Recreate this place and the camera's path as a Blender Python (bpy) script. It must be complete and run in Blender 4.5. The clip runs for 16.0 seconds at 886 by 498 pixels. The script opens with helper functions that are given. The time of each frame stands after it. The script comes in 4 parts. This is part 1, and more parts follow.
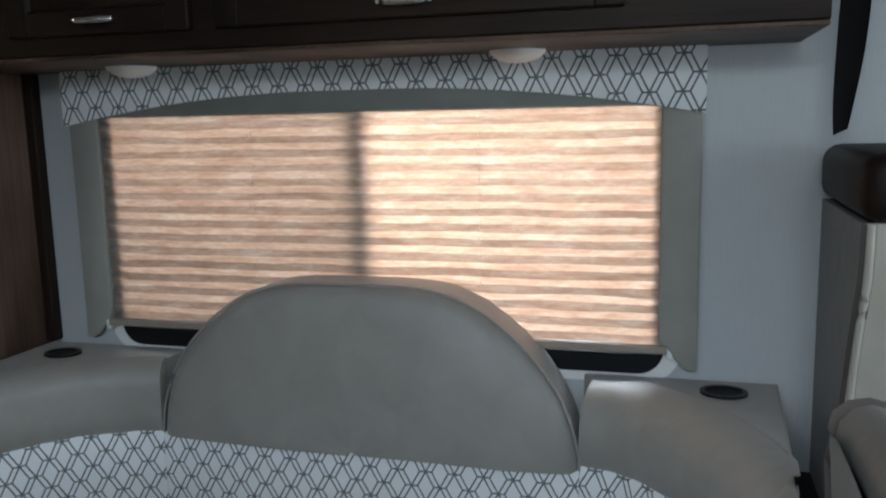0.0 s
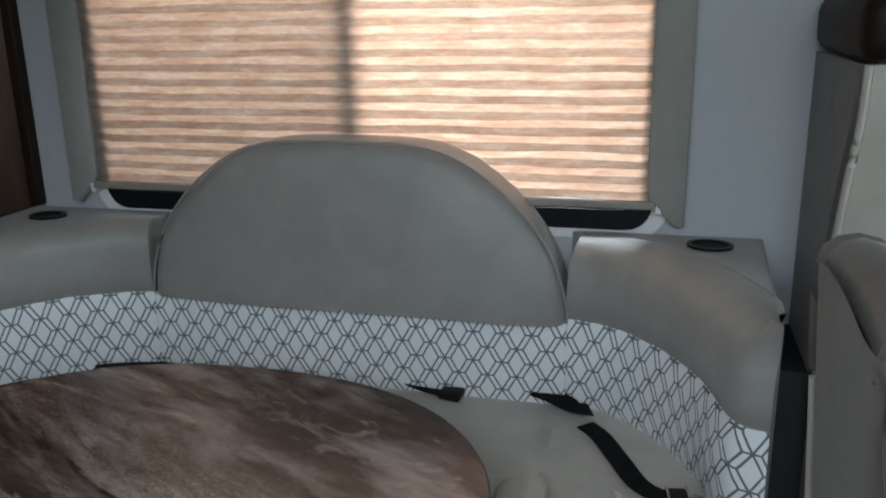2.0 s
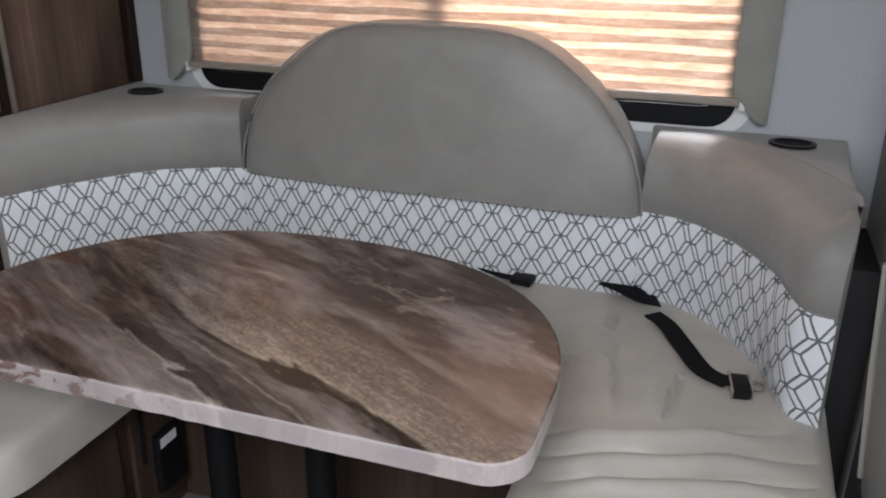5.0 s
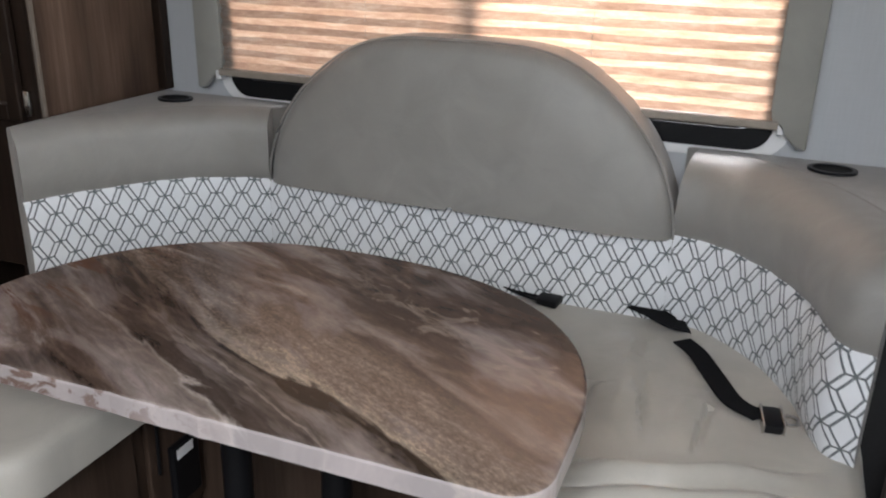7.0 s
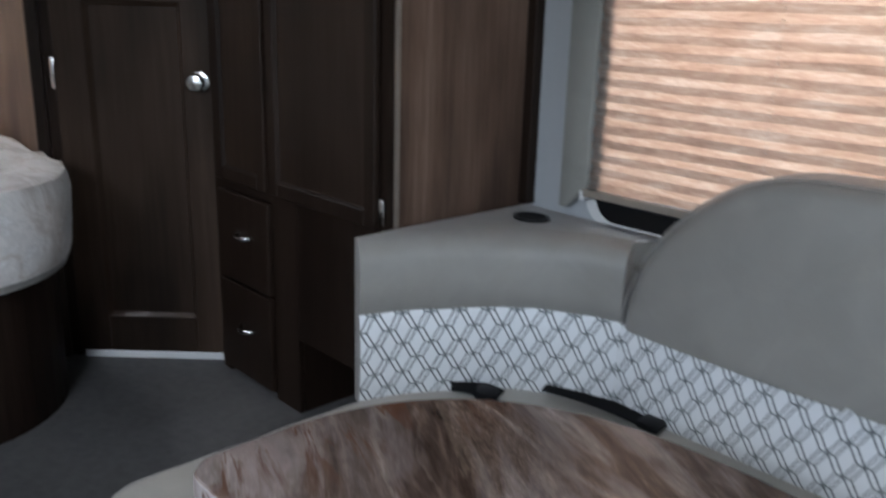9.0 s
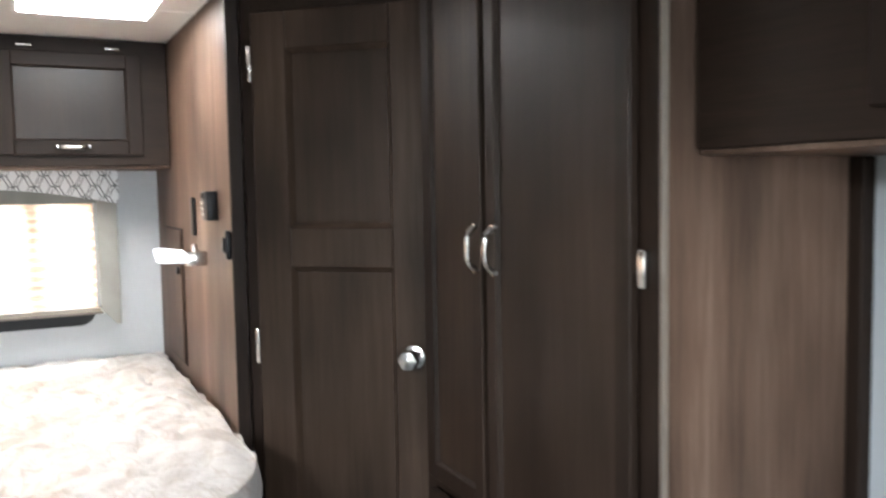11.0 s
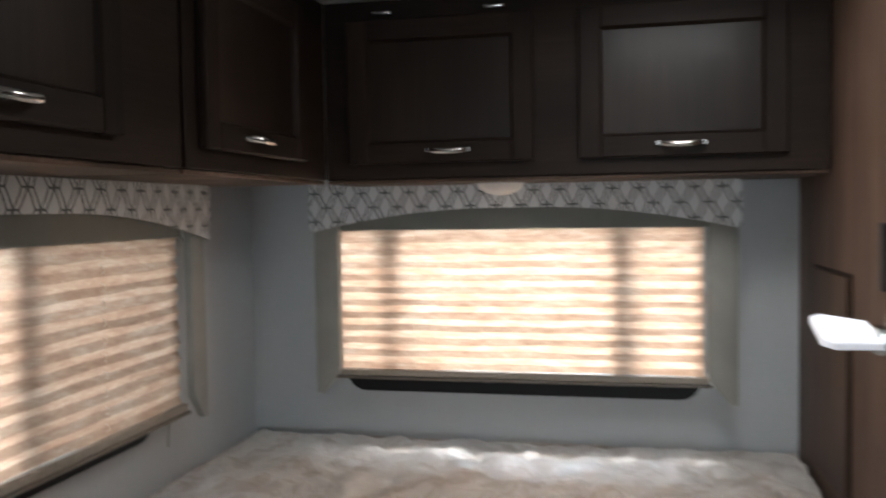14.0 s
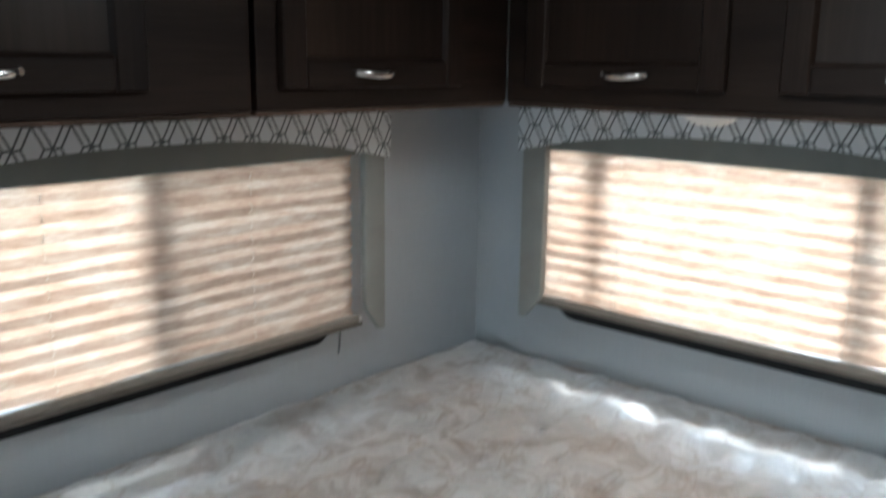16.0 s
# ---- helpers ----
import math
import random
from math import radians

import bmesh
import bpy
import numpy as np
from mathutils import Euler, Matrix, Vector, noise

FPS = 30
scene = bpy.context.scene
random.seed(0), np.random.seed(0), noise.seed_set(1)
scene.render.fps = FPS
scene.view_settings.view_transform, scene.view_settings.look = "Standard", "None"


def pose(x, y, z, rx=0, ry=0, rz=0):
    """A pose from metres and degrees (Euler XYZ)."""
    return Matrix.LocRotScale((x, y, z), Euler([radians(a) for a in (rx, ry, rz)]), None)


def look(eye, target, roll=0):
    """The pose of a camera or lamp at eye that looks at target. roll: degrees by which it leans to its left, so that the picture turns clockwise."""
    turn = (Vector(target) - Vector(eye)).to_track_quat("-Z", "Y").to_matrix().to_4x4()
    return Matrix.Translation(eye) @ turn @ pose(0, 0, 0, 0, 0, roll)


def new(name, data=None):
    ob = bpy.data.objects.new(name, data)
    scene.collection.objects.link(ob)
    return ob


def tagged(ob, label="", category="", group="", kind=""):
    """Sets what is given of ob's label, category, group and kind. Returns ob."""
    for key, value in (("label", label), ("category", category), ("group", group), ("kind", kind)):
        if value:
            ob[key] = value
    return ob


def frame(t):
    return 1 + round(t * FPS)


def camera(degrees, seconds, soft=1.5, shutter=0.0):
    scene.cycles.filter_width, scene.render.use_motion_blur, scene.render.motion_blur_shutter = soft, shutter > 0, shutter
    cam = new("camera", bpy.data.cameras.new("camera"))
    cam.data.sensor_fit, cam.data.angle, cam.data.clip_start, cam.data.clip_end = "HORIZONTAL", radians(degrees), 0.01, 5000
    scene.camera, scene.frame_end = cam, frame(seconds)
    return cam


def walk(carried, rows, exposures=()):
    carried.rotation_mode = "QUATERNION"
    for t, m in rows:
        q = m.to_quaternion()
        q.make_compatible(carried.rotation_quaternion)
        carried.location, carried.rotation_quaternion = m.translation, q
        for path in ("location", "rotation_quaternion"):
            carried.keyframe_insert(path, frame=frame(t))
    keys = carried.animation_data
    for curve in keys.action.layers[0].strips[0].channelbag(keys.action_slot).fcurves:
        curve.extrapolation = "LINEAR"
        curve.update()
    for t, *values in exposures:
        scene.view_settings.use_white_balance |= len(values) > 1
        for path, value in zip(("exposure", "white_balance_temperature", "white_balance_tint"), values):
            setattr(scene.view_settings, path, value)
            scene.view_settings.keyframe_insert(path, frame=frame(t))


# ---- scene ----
cam = camera(55.3, 16.0, soft=2.0, shutter=0.5)
PATH = [
    (0, (0.484, 0.035, 1.492), (-0.059, 1.934, 1.179), -1.3),
    (0.5, (0.456, 0.007, 1.462), (-0.064, 1.903, 1.096), -1.3),
    (1, (0.458, 0.007, 1.442), (-0.057, 1.891, 1.011), -1.4),
    (1.5, (0.453, 0.011, 1.417), (-0.047, 1.883, 0.92), -1.4),
    (2, (0.454, 0.009, 1.404), (-0.025, 1.871, 0.85), -1.0),
    (2.5, (0.444, 0.003, 1.385), (-0.017, 1.859, 0.8), -0.9),
    (3, (0.441, 0.004, 1.365), (-0.019, 1.845, 0.733), -1.1),
    (3.5, (0.44, -0.01, 1.345), (-0.022, 1.806, 0.646), -0.9),
    (4, (0.436, -0.024, 1.339), (-0.05, 1.772, 0.604), -0.5),
    (4.5, (0.445, -0.06, 1.347), (-0.104, 1.717, 0.613), -0.0),
    (4.7, (0.451, -0.077, 1.349), (-0.126, 1.69, 0.612), 0.2),
    (6.8, (0.452, -0.056, 1.337), (-0.232, 1.684, 0.625), 0.9),
    (7, (0.44, -0.041, 1.349), (-0.234, 1.703, 0.637), 1.5),
    (7.5, (0.415, 0.01, 1.353), (-0.379, 1.712, 0.666), 2.0),
    (8, (0.377, 0.071, 1.354), (-0.613, 1.678, 0.692), 1.3),
    (8.5, (0.333, 0.124, 1.388), (-0.832, 1.627, 0.766), 1.0),
    (9, (0.254, 0.296, 1.402), (-1.149, 1.606, 0.839), 1.6),
    (9.2, (0.231, 0.37, 1.423), (-1.246, 1.613, 0.9), 1.4),
    (11.3, (-0.305, 0.668, 1.593), (-2.142, 1.454, 1.508), -0.7),
    (11.5, (-0.369, 0.694, 1.595), (-2.249, 1.371, 1.526), -0.6),
    (12, (-0.555, 0.701, 1.586), (-2.503, 1.147, 1.508), -1.0),
    (12.5, (-0.772, 0.665, 1.59), (-2.748, 0.953, 1.483), -1.6),
    (13, (-1.007, 0.675, 1.57), (-3.0, 0.779, 1.443), -1.5),
    (13.5, (-1.23, 0.692, 1.594), (-3.218, 0.505, 1.48), -1.0),
    (14, (-1.406, 0.695, 1.599), (-3.357, 0.268, 1.508), -0.9),
    (14.5, (-1.615, 0.695, 1.703), (-3.459, -0.078, 1.647), -0.9),
    (15, (-1.676, 0.783, 1.776), (-3.481, -0.072, 1.668), -0.7),
    (15.5, (-1.794, 0.996, 1.762), (-3.451, -0.109, 1.577), 1.7),
    (16, (-1.865, 1.174, 1.764), (-3.325, -0.125, 1.338), 0.7),
]
EXPOSURES = [(0, -0.08, 5950, 7), (1.5, -0.06, 6000, 6), (3.0, -0.17, 6200, 12), (4.7, 0.38, 6520, 16), (7, 0.56, 6650, 15), (8.5, 0.15, 6150, 12),
             (9.2, 0.66, 5850, 11), (11.3, 1.93, 6350, 10), (12.2, 1.12, 6450, 10), (13.5, 0.30, 6450, 11), (14.5, -0.04, 6000, 8), (15.3, 0.1, 5800, 7), (16, 0.30, 5500, 2)]
walk(cam, [(t, look(eye, target, roll)) for t, eye, target, roll in PATH], EXPOSURES)

# ---- world and large lights ----
world = bpy.data.worlds.new("sky")
scene.world = world
world.use_nodes = True
wn = world.node_tree.nodes
wl = world.node_tree.links
sky = wn.new("ShaderNodeTexSky")
sky.sky_type = "NISHITA"
sky.sun_disc = False
sky.sun_elevation = radians(48)
sky.sun_rotation = radians(250)
wl.new(sky.outputs[0], wn["Background"].inputs[0])
wn["Background"].inputs[1].default_value = 0.12


def sun_lamp():
    data = bpy.data.lights.new("sun", "SUN")
    data.energy, data.angle, data.color = 2.0, radians(0.53), (1.0, 0.95, 0.87)
    ob = new("sun", data)
    ob.matrix_basis = look((0, 0, 0), (0.71, 0.26, -0.84))
    return ob


def window_sky(name, eye, target, w, h, watts, color=(0.93, 0.97, 1.0)):
    data = bpy.data.lights.new(name, "AREA")
    data.shape, data.size, data.size_y, data.energy, data.color = "RECTANGLE", w, h, watts, color
    ob = new(name, data)
    ob.matrix_basis = look(eye, target)
    return ob


sun_lamp()
window_sky("sky_light_street", (-0.35, 3.35, 2.25), (-0.28, 2.0, 1.25), 1.3, 0.7, 61)
window_sky("sky_light_rear", (-5.25, 0.45, 2.35), (-3.85, 0.376, 1.35), 0.95, 0.9, 84, (0.80, 0.92, 1.0))
window_sky("sky_light_curb", (-2.65, -1.85, 2.35), (-2.73, -0.45, 1.35), 0.95, 0.9, 62, (0.80, 0.92, 1.0))
window_sky("sky_light_windshield", (3.4, 0.78, 1.50), (1.0, 0.78, 1.1), 1.7, 0.75, 34, (0.88, 0.95, 1.0))
window_sky("sky_light_galley", (0.55, -1.15, 2.25), (0.48, 1.3, 0.50), 1.4, 0.8, 60, (0.92, 0.97, 1.0))


# ---- materials ----
def nodes_of(name):
    m = bpy.data.materials.new(name)
    m.use_nodes = True
    return m, m.node_tree.nodes, m.node_tree.links, m.node_tree.nodes["Principled BSDF"]


def ramp(n, stops):
    r = n.new("ShaderNodeValToRGB")
    els = r.color_ramp.elements
    els[0].position, els[0].color = stops[0][0], (*stops[0][1], 1)
    els[1].position, els[1].color = stops[-1][0], (*stops[-1][1], 1)
    for p, c in stops[1:-1]:
        els.new(p).color = (*c, 1)
    return r


def coords(n, l, scale=(1, 1, 1), kind="Object", turn=(0, 0, 0)):
    tc = n.new("ShaderNodeTexCoord")
    tm = n.new("ShaderNodeMapping")
    tm.inputs["Rotation"].default_value = [radians(a) for a in turn]
    mp = n.new("ShaderNodeMapping")
    mp.inputs["Scale"].default_value = scale
    l.new(tc.outputs[kind], tm.inputs[0])
    l.new(tm.outputs[0], mp.inputs[0])
    return mp


def noise_tex(n, l, vec, scale, detail=4, rough=0.55, distort=0.0):
    t = n.new("ShaderNodeTexNoise")
    t.inputs["Scale"].default_value, t.inputs["Detail"].default_value = scale, detail
    t.inputs["Roughness"].default_value, t.inputs["Distortion"].default_value = rough, distort
    l.new(vec.outputs[0], t.inputs["Vector"])
    return t


def mixed(n, l, a, b, fac, mode="MIX"):
    m = n.new("ShaderNodeMix")
    m.data_type, m.blend_type = "RGBA", mode
    for sock, v in ((m.inputs[0], fac), (m.inputs[6], a), (m.inputs[7], b)):
        if isinstance(v, (int, float)):
            sock.default_value = v
        elif isinstance(v, tuple):
            sock.default_value = (*v, 1)
        else:
            l.new(v, sock)
    return m.outputs[2]


def bumped(n, l, bsdf, height, strength, distance=0.002):
    b = n.new("ShaderNodeBump")
    b.inputs["Strength"].default_value, b.inputs["Distance"].default_value = strength, distance
    l.new(height, b.inputs["Height"])
    l.new(b.outputs[0], bsdf.inputs["Normal"])


def plain(name, color, rough=0.5, metal=0.0, grain=0.06, scale=60, bump=0.05):
    m, n, l, p = nodes_of(name)
    v = coords(n, l)
    t1 = noise_tex(n, l, v, scale)
    t2 = noise_tex(n, l, v, scale / 12)
    dark = tuple(c * (1 - 2.5 * grain) for c in color)
    light = tuple(min(1, c * (1 + 2.5 * grain)) for c in color)
    r = ramp(n, [(0.3, dark), (0.7, light)])
    l.new(mixed(n, l, t1.outputs[0], t2.outputs[0], 0.5), r.inputs[0])
    l.new(r.outputs[0], p.inputs["Base Color"])
    p.inputs["Roughness"].default_value, p.inputs["Metallic"].default_value = rough, metal
    if bump:
        bumped(n, l, p, t1.outputs[0], bump)
    return m


def wood(name, dark, mid, light, along="z", rough=0.38, freq=9.0, streak=1.0, gloss=0.3, peel=0.0):
    m, n, l, p = nodes_of(name)
    s = {"z": (1, 1, 0.05), "x": (0.05, 1, 1), "y": (1, 0.05, 1)}[along]
    v = coords(n, l, s)
    big = noise_tex(n, l, v, freq, 3, 0.5, 0.4)
    fine = noise_tex(n, l, v, freq * 14, 5, 0.7, 0.3)
    wide = noise_tex(n, l, coords(n, l, tuple(0.5 + 0.5 * a for a in s)), 3.0, 2)
    r = ramp(n, [(0.25, dark), (0.5, mid), (0.78, light)])
    l.new(mixed(n, l, big.outputs[0], fine.outputs[0], 0.42), r.inputs[0])
    c = mixed(n, l, r.outputs[0], mid, 0.0)
    r2 = ramp(n, [(0.35, (1 - 0.3 * streak,) * 3), (0.65, (1 + 0.15 * streak,) * 3)])
    l.new(wide.outputs[0], r2.inputs[0])
    l.new(mixed(n, l, c, r2.outputs[0], 1.0, "MULTIPLY"), p.inputs["Base Color"])
    p.inputs["Roughness"].default_value = rough
    p.inputs["Specular IOR Level"].default_value = 0.14
    p.inputs["Coat Weight"].default_value, p.inputs["Coat Roughness"].default_value = gloss, 0.25
    bumped(n, l, p, fine.outputs[0], 0.08, 0.001)
    if peel:
        # uneven lacquer
        lac = n.new("ShaderNodeBump")
        lac.inputs["Strength"].default_value, lac.inputs["Distance"].default_value = peel, 0.004
        l.new(noise_tex(n, l, coords(n, l), 38, 2, 0.5, 0.4).outputs[0], lac.inputs["Height"])
        l.new(lac.outputs[0], p.inputs["Coat Normal"])
    return m


def upholstery(name, color, rough=0.55):
    m, n, l, p = nodes_of(name)
    v = coords(n, l)
    pores = noise_tex(n, l, v, 420, 3)
    folds = noise_tex(n, l, v, 9, 3, 0.5, 0.6)
    r = ramp(n, [(0.3, tuple(c * 0.88 for c in color)), (0.7, tuple(c * 1.1 for c in color))])
    l.new(mixed(n, l, folds.outputs[0], pores.outputs[0], 0.3), r.inputs[0])
    l.new(r.outputs[0], p.inputs["Base Color"])
    p.inputs["Roughness"].default_value = rough
    p.inputs["Sheen Weight"].default_value = 0.15
    h = mixed(n, l, folds.outputs[0], pores.outputs[0], 0.12)
    bumped(n, l, p, h, 0.36, 0.012)
    return m


def printed_fabric(name, ground, ink, lattice=(0.0703, 0.0725), width=0.0040):
    """White cloth printed with a lattice of double lines that meet in six-armed stars."""
    m, n, l, p = nodes_of(name)
    uv = n.new("ShaderNodeUVMap")
    uv.uv_map = "cloth"

    def vm(op, a, b=None, c=None):
        x = n.new("ShaderNodeVectorMath")
        x.operation = op
        for i, v in enumerate((a, b, c)):
            if v is None:
                continue
            if isinstance(v, tuple):
                x.inputs[i].default_value = v
            else:
                l.new(v, x.inputs[i])
        return x

    def mt(op, a, b=0.0):
        x = n.new("ShaderNodeMath")
        x.operation = op
        for i, v in enumerate((a, b)):
            if isinstance(v, (int, float)):
                x.inputs[i].default_value = v
            else:
                l.new(v, x.inputs[i])
        return x.outputs[0]

    lx, ly = lattice
    half, neg = (lx / 2, ly / 2, 1), (-lx / 2, -ly / 2, -1)
    bar = 0.21 * lx
    ax, ay = lx / 2 - bar, ly / 2
    k = math.hypot(ax, ay)
    ink_mask = None
    for shift in ((0, 0, 0), (lx / 2, ly / 2, 0)):
        q = vm("WRAP", vm("ADD", uv.outputs[0], shift).outputs[0], half, neg).outputs[0]
        sep = n.new("ShaderNodeSeparateXYZ")
        l.new(q, sep.inputs[0])
        x, y = mt("ABSOLUTE", sep.outputs[0]), mt("ABSOLUTE", sep.outputs[1])
        slant = mt("ABSOLUTE", mt("SUBTRACT", mt("MULTIPLY", x, ay / k), mt("MULTIPLY", y, ax / k)))
        one = mt("LESS_THAN", slant, width / 2)
        flat = mt("MULTIPLY", mt("LESS_THAN", y, width / 2), mt("LESS_THAN", x, bar))
        both = mt("MAXIMUM", one, flat)
        ink_mask = both if ink_mask is None else mt("MAXIMUM", ink_mask, both)
    weave = noise_tex(n, l, coords(n, l, (1, 1, 1)), 900, 2)
    stain = noise_tex(n, l, coords(n, l, (1, 1, 1)), 14, 3)
    r = ramp(n, [(0.3, tuple(c * 0.9 for c in ground)), (0.7, ground)])
    l.new(mixed(n, l, stain.outputs[0], weave.outputs[0], 0.4), r.inputs[0])
    l.new(mixed(n, l, r.outputs[0], ink, ink_mask), p.inputs["Base Color"])
    p.inputs["Roughness"].default_value = 0.75
    bumped(n, l, p, weave.outputs[0], 0.15, 0.001)
    return m


def blind_cloth(name):
    """Thin pleated paper-like cloth that glows when daylight stands behind it."""
    m, n, l, p = nodes_of(name)
    v = coords(n, l, (1, 1, 5))
    fib = noise_tex(n, l, v, 15, 7, 0.72, 0.3)
    r = ramp(n, [(0.32, (0.46, 0.237, 0.135)), (0.5, (0.655, 0.388, 0.248)), (0.68, (0.87, 0.645, 0.470))])
    l.new(fib.outputs[0], r.inputs[0])
    r2 = ramp(n, [(0.3, (0.34, 0.335, 0.31)), (0.8, (0.46, 0.45, 0.42))])
    l.new(fib.outputs[0], r2.inputs[0])
    l.new(r2.outputs[0], p.inputs["Base Color"])
    p.inputs["Roughness"].default_value = 0.8
    tr = n.new("ShaderNodeBsdfTranslucent")
    l.new(r.outputs[0], tr.inputs[0])
    mx = n.new("ShaderNodeMixShader")
    mx.inputs[0].default_value = 0.6
    l.new(p.outputs[0], mx.inputs[1])
    l.new(tr.outputs[0], mx.inputs[2])
    l.new(mx.outputs[0], n["Material Output"].inputs[0])
    return m


def marble_laminate(name, edge=False):
    """Brown stone print: long slanting bands, a dark vein with a cream border, gritty tan and dark swirls."""
    m, n, l, p = nodes_of(name)

    def mt(op, a, b):
        x = n.new("ShaderNodeMath")
        x.operation = op
        for i, v in enumerate((a, b)):
            if isinstance(v, (int, float)):
                x.inputs[i].default_value = v
            else:
                l.new(v, x.inputs[i])
        return x.outputs[0]

    def wobble(vec, scale, detail, amount, distort=0.6):
        return mt("MULTIPLY", mt("SUBTRACT", noise_tex(n, l, vec, scale, detail, 0.55, distort).outputs[0], 0.5), amount)

    along = coords(n, l, (0.55, 1.9, 1.0), "Object", (0, 0, 28))
    flow = coords(n, l, (1.1, 5.2, 1.0), "Object", (0, 0, 28))
    sep = n.new("ShaderNodeSeparateXYZ")
    l.new(coords(n, l).outputs[0], sep.inputs[0])
    across = mt("ADD", mt("MULTIPLY", sep.outputs[0], 0.469), mt("MULTIPLY", sep.outputs[1], 0.883))
    d = mt("ADD", mt("ADD", across, 0.038), wobble(along, 2.6, 3, 0.15))
    d = mt("ADD", d, wobble(along, 11, 4, 0.05, 1.4))
    d = mt("ADD", d, wobble(flow, 30, 3, 0.012))
    # the swirls widen towards the back of the table
    back = n.new("ShaderNodeMapRange")
    l.new(across, back.inputs[0])
    back.inputs[1].default_value, back.inputs[2].default_value = 0.90, 1.10
    d = mt("ADD", d, mt("MULTIPLY", wobble(coords(n, l, (1, 1.8, 1), "Object", (0, 0, 20)), 7, 4, 0.36, 2.6), back.outputs[0]))
    unit = mt("DIVIDE", mt("SUBTRACT", d, 0.36), 0.9)
    front = ((0.36, (0.090, 0.052, 0.036)), (0.44, (0.20, 0.140, 0.110)), (0.49, (0.36, 0.295, 0.265)), (0.53, (0.055, 0.034, 0.025)), (0.555, (0.13, 0.090, 0.070)),
             (0.59, (0.36, 0.30, 0.275)), (0.648, (0.27, 0.215, 0.185)), (0.656, (0.45, 0.39, 0.35)), (0.664, (0.070, 0.049, 0.039)), (0.718, (0.098, 0.073, 0.060)), (0.722, (0.28, 0.225, 0.19)), (0.728, (0.085, 0.063, 0.050)),
             (0.765, (0.135, 0.102, 0.082)), (0.770, (0.022, 0.014, 0.010)), (0.781, (0.030, 0.019, 0.013)), (0.787, (0.36, 0.29, 0.225)))
    rear = ((0.815, (0.235, 0.177, 0.140)), (0.91, (0.205, 0.152, 0.120)), (0.945, (0.100, 0.068, 0.053)), (0.965, (0.24, 0.18, 0.148)), (1.00, (0.125, 0.085, 0.066)), (1.06, (0.085, 0.055, 0.042)), (1.10, (0.26, 0.20, 0.165)), (1.125, (0.098, 0.063, 0.048)), (1.21, (0.066, 0.041, 0.031)))
    r = ramp(n, [((a - 0.36) / 0.9, c) for a, c in front + rear])
    l.new(unit, r.inputs[0])
    run = mt("SUBTRACT", mt("MULTIPLY", sep.outputs[0], 0.883), mt("MULTIPLY", sep.outputs[1], 0.469))
    far = n.new("ShaderNodeMapRange")
    l.new(mt("ADD", run, wobble(along, 5, 3, 0.3)), far.inputs[0])
    far.inputs[1].default_value, far.inputs[2].default_value, far.inputs[4].default_value = -0.70, -0.95, 0.7
    smoky = noise_tex(n, l, coords(n, l, (1.0, 3.2, 1.0), "Object", (0, 0, 26)), 2.6, 7, 0.58, 1.3)
    rs = ramp(n, [(0.36, (0.040, 0.024, 0.018)), (0.45, (0.092, 0.060, 0.046)), (0.52, (0.165, 0.115, 0.090)), (0.58, (0.29, 0.225, 0.195)), (0.66, (0.46, 0.395, 0.365))])
    l.new(smoky.outputs[0], rs.inputs[0])
    base = mixed(n, l, r.outputs[0], rs.outputs[0], far.outputs[0])
    fine = noise_tex(n, l, flow, 9, 6, 0.65, 0.5)
    rf = ramp(n, [(0.30, (0.42, 0.40, 0.385)), (0.5, (0.80, 0.79, 0.785)), (0.70, (1.30, 1.29, 1.29))])
    l.new(fine.outputs[0], rf.inputs[0])
    c = mixed(n, l, base, rf.outputs[0], 0.72, "MULTIPLY")
    # grit, strongest on the tan band
    grit = noise_tex(n, l, coords(n, l, (1, 2.2, 1), "Object", (0, 0, 28)), 95, 4, 0.75)
    g = ramp(n, [(0.40, (0.55, 0.54, 0.53)), (0.52, (1, 1, 1)), (0.63, (1.7, 1.66, 1.6))])
    l.new(grit.outputs[0], g.inputs[0])
    where = ramp(n, [(0.45, (0.12,) * 3), (0.49, (0.75,) * 3), (0.58, (0.7,) * 3), (0.68, (0.18,) * 3)])
    l.new(unit, where.inputs[0])
    c = mixed(n, l, c, g.outputs[0], where.outputs[0], "MULTIPLY")
    cloud = noise_tex(n, l, coords(n, l, (0.8, 2.6, 1), "Object", (0, 0, 28)), 3.1, 6, 0.6, 0.6)
    rc = ramp(n, [(0.49, (0, 0, 0)), (0.68, (0.78, 0.78, 0.78))])
    l.new(cloud.outputs[0], rc.inputs[0])
    c = mixed(n, l, c, (0.35, 0.285, 0.265), rc.outputs[0])
    end = n.new("ShaderNodeMapRange")
    l.new(mt("ADD", sep.outputs[0], wobble(along, 6, 3, 0.25)), end.inputs[0])
    end.inputs[1].default_value, end.inputs[2].default_value = -0.66, -0.80
    rust = noise_tex(n, l, coords(n, l, (1.0, 4.5, 1), "Object", (0, 0, 20)), 4.2, 5, 0.6, 0.8)
    rr = ramp(n, [(0.50, (0, 0, 0)), (0.57, (0.85, 0.85, 0.85))])
    l.new(rust.outputs[0], rr.inputs[0])
    c = mixed(n, l, c, (0.13, 0.058, 0.032), mt("MULTIPLY", rr.outputs[0], end.outputs[0]))
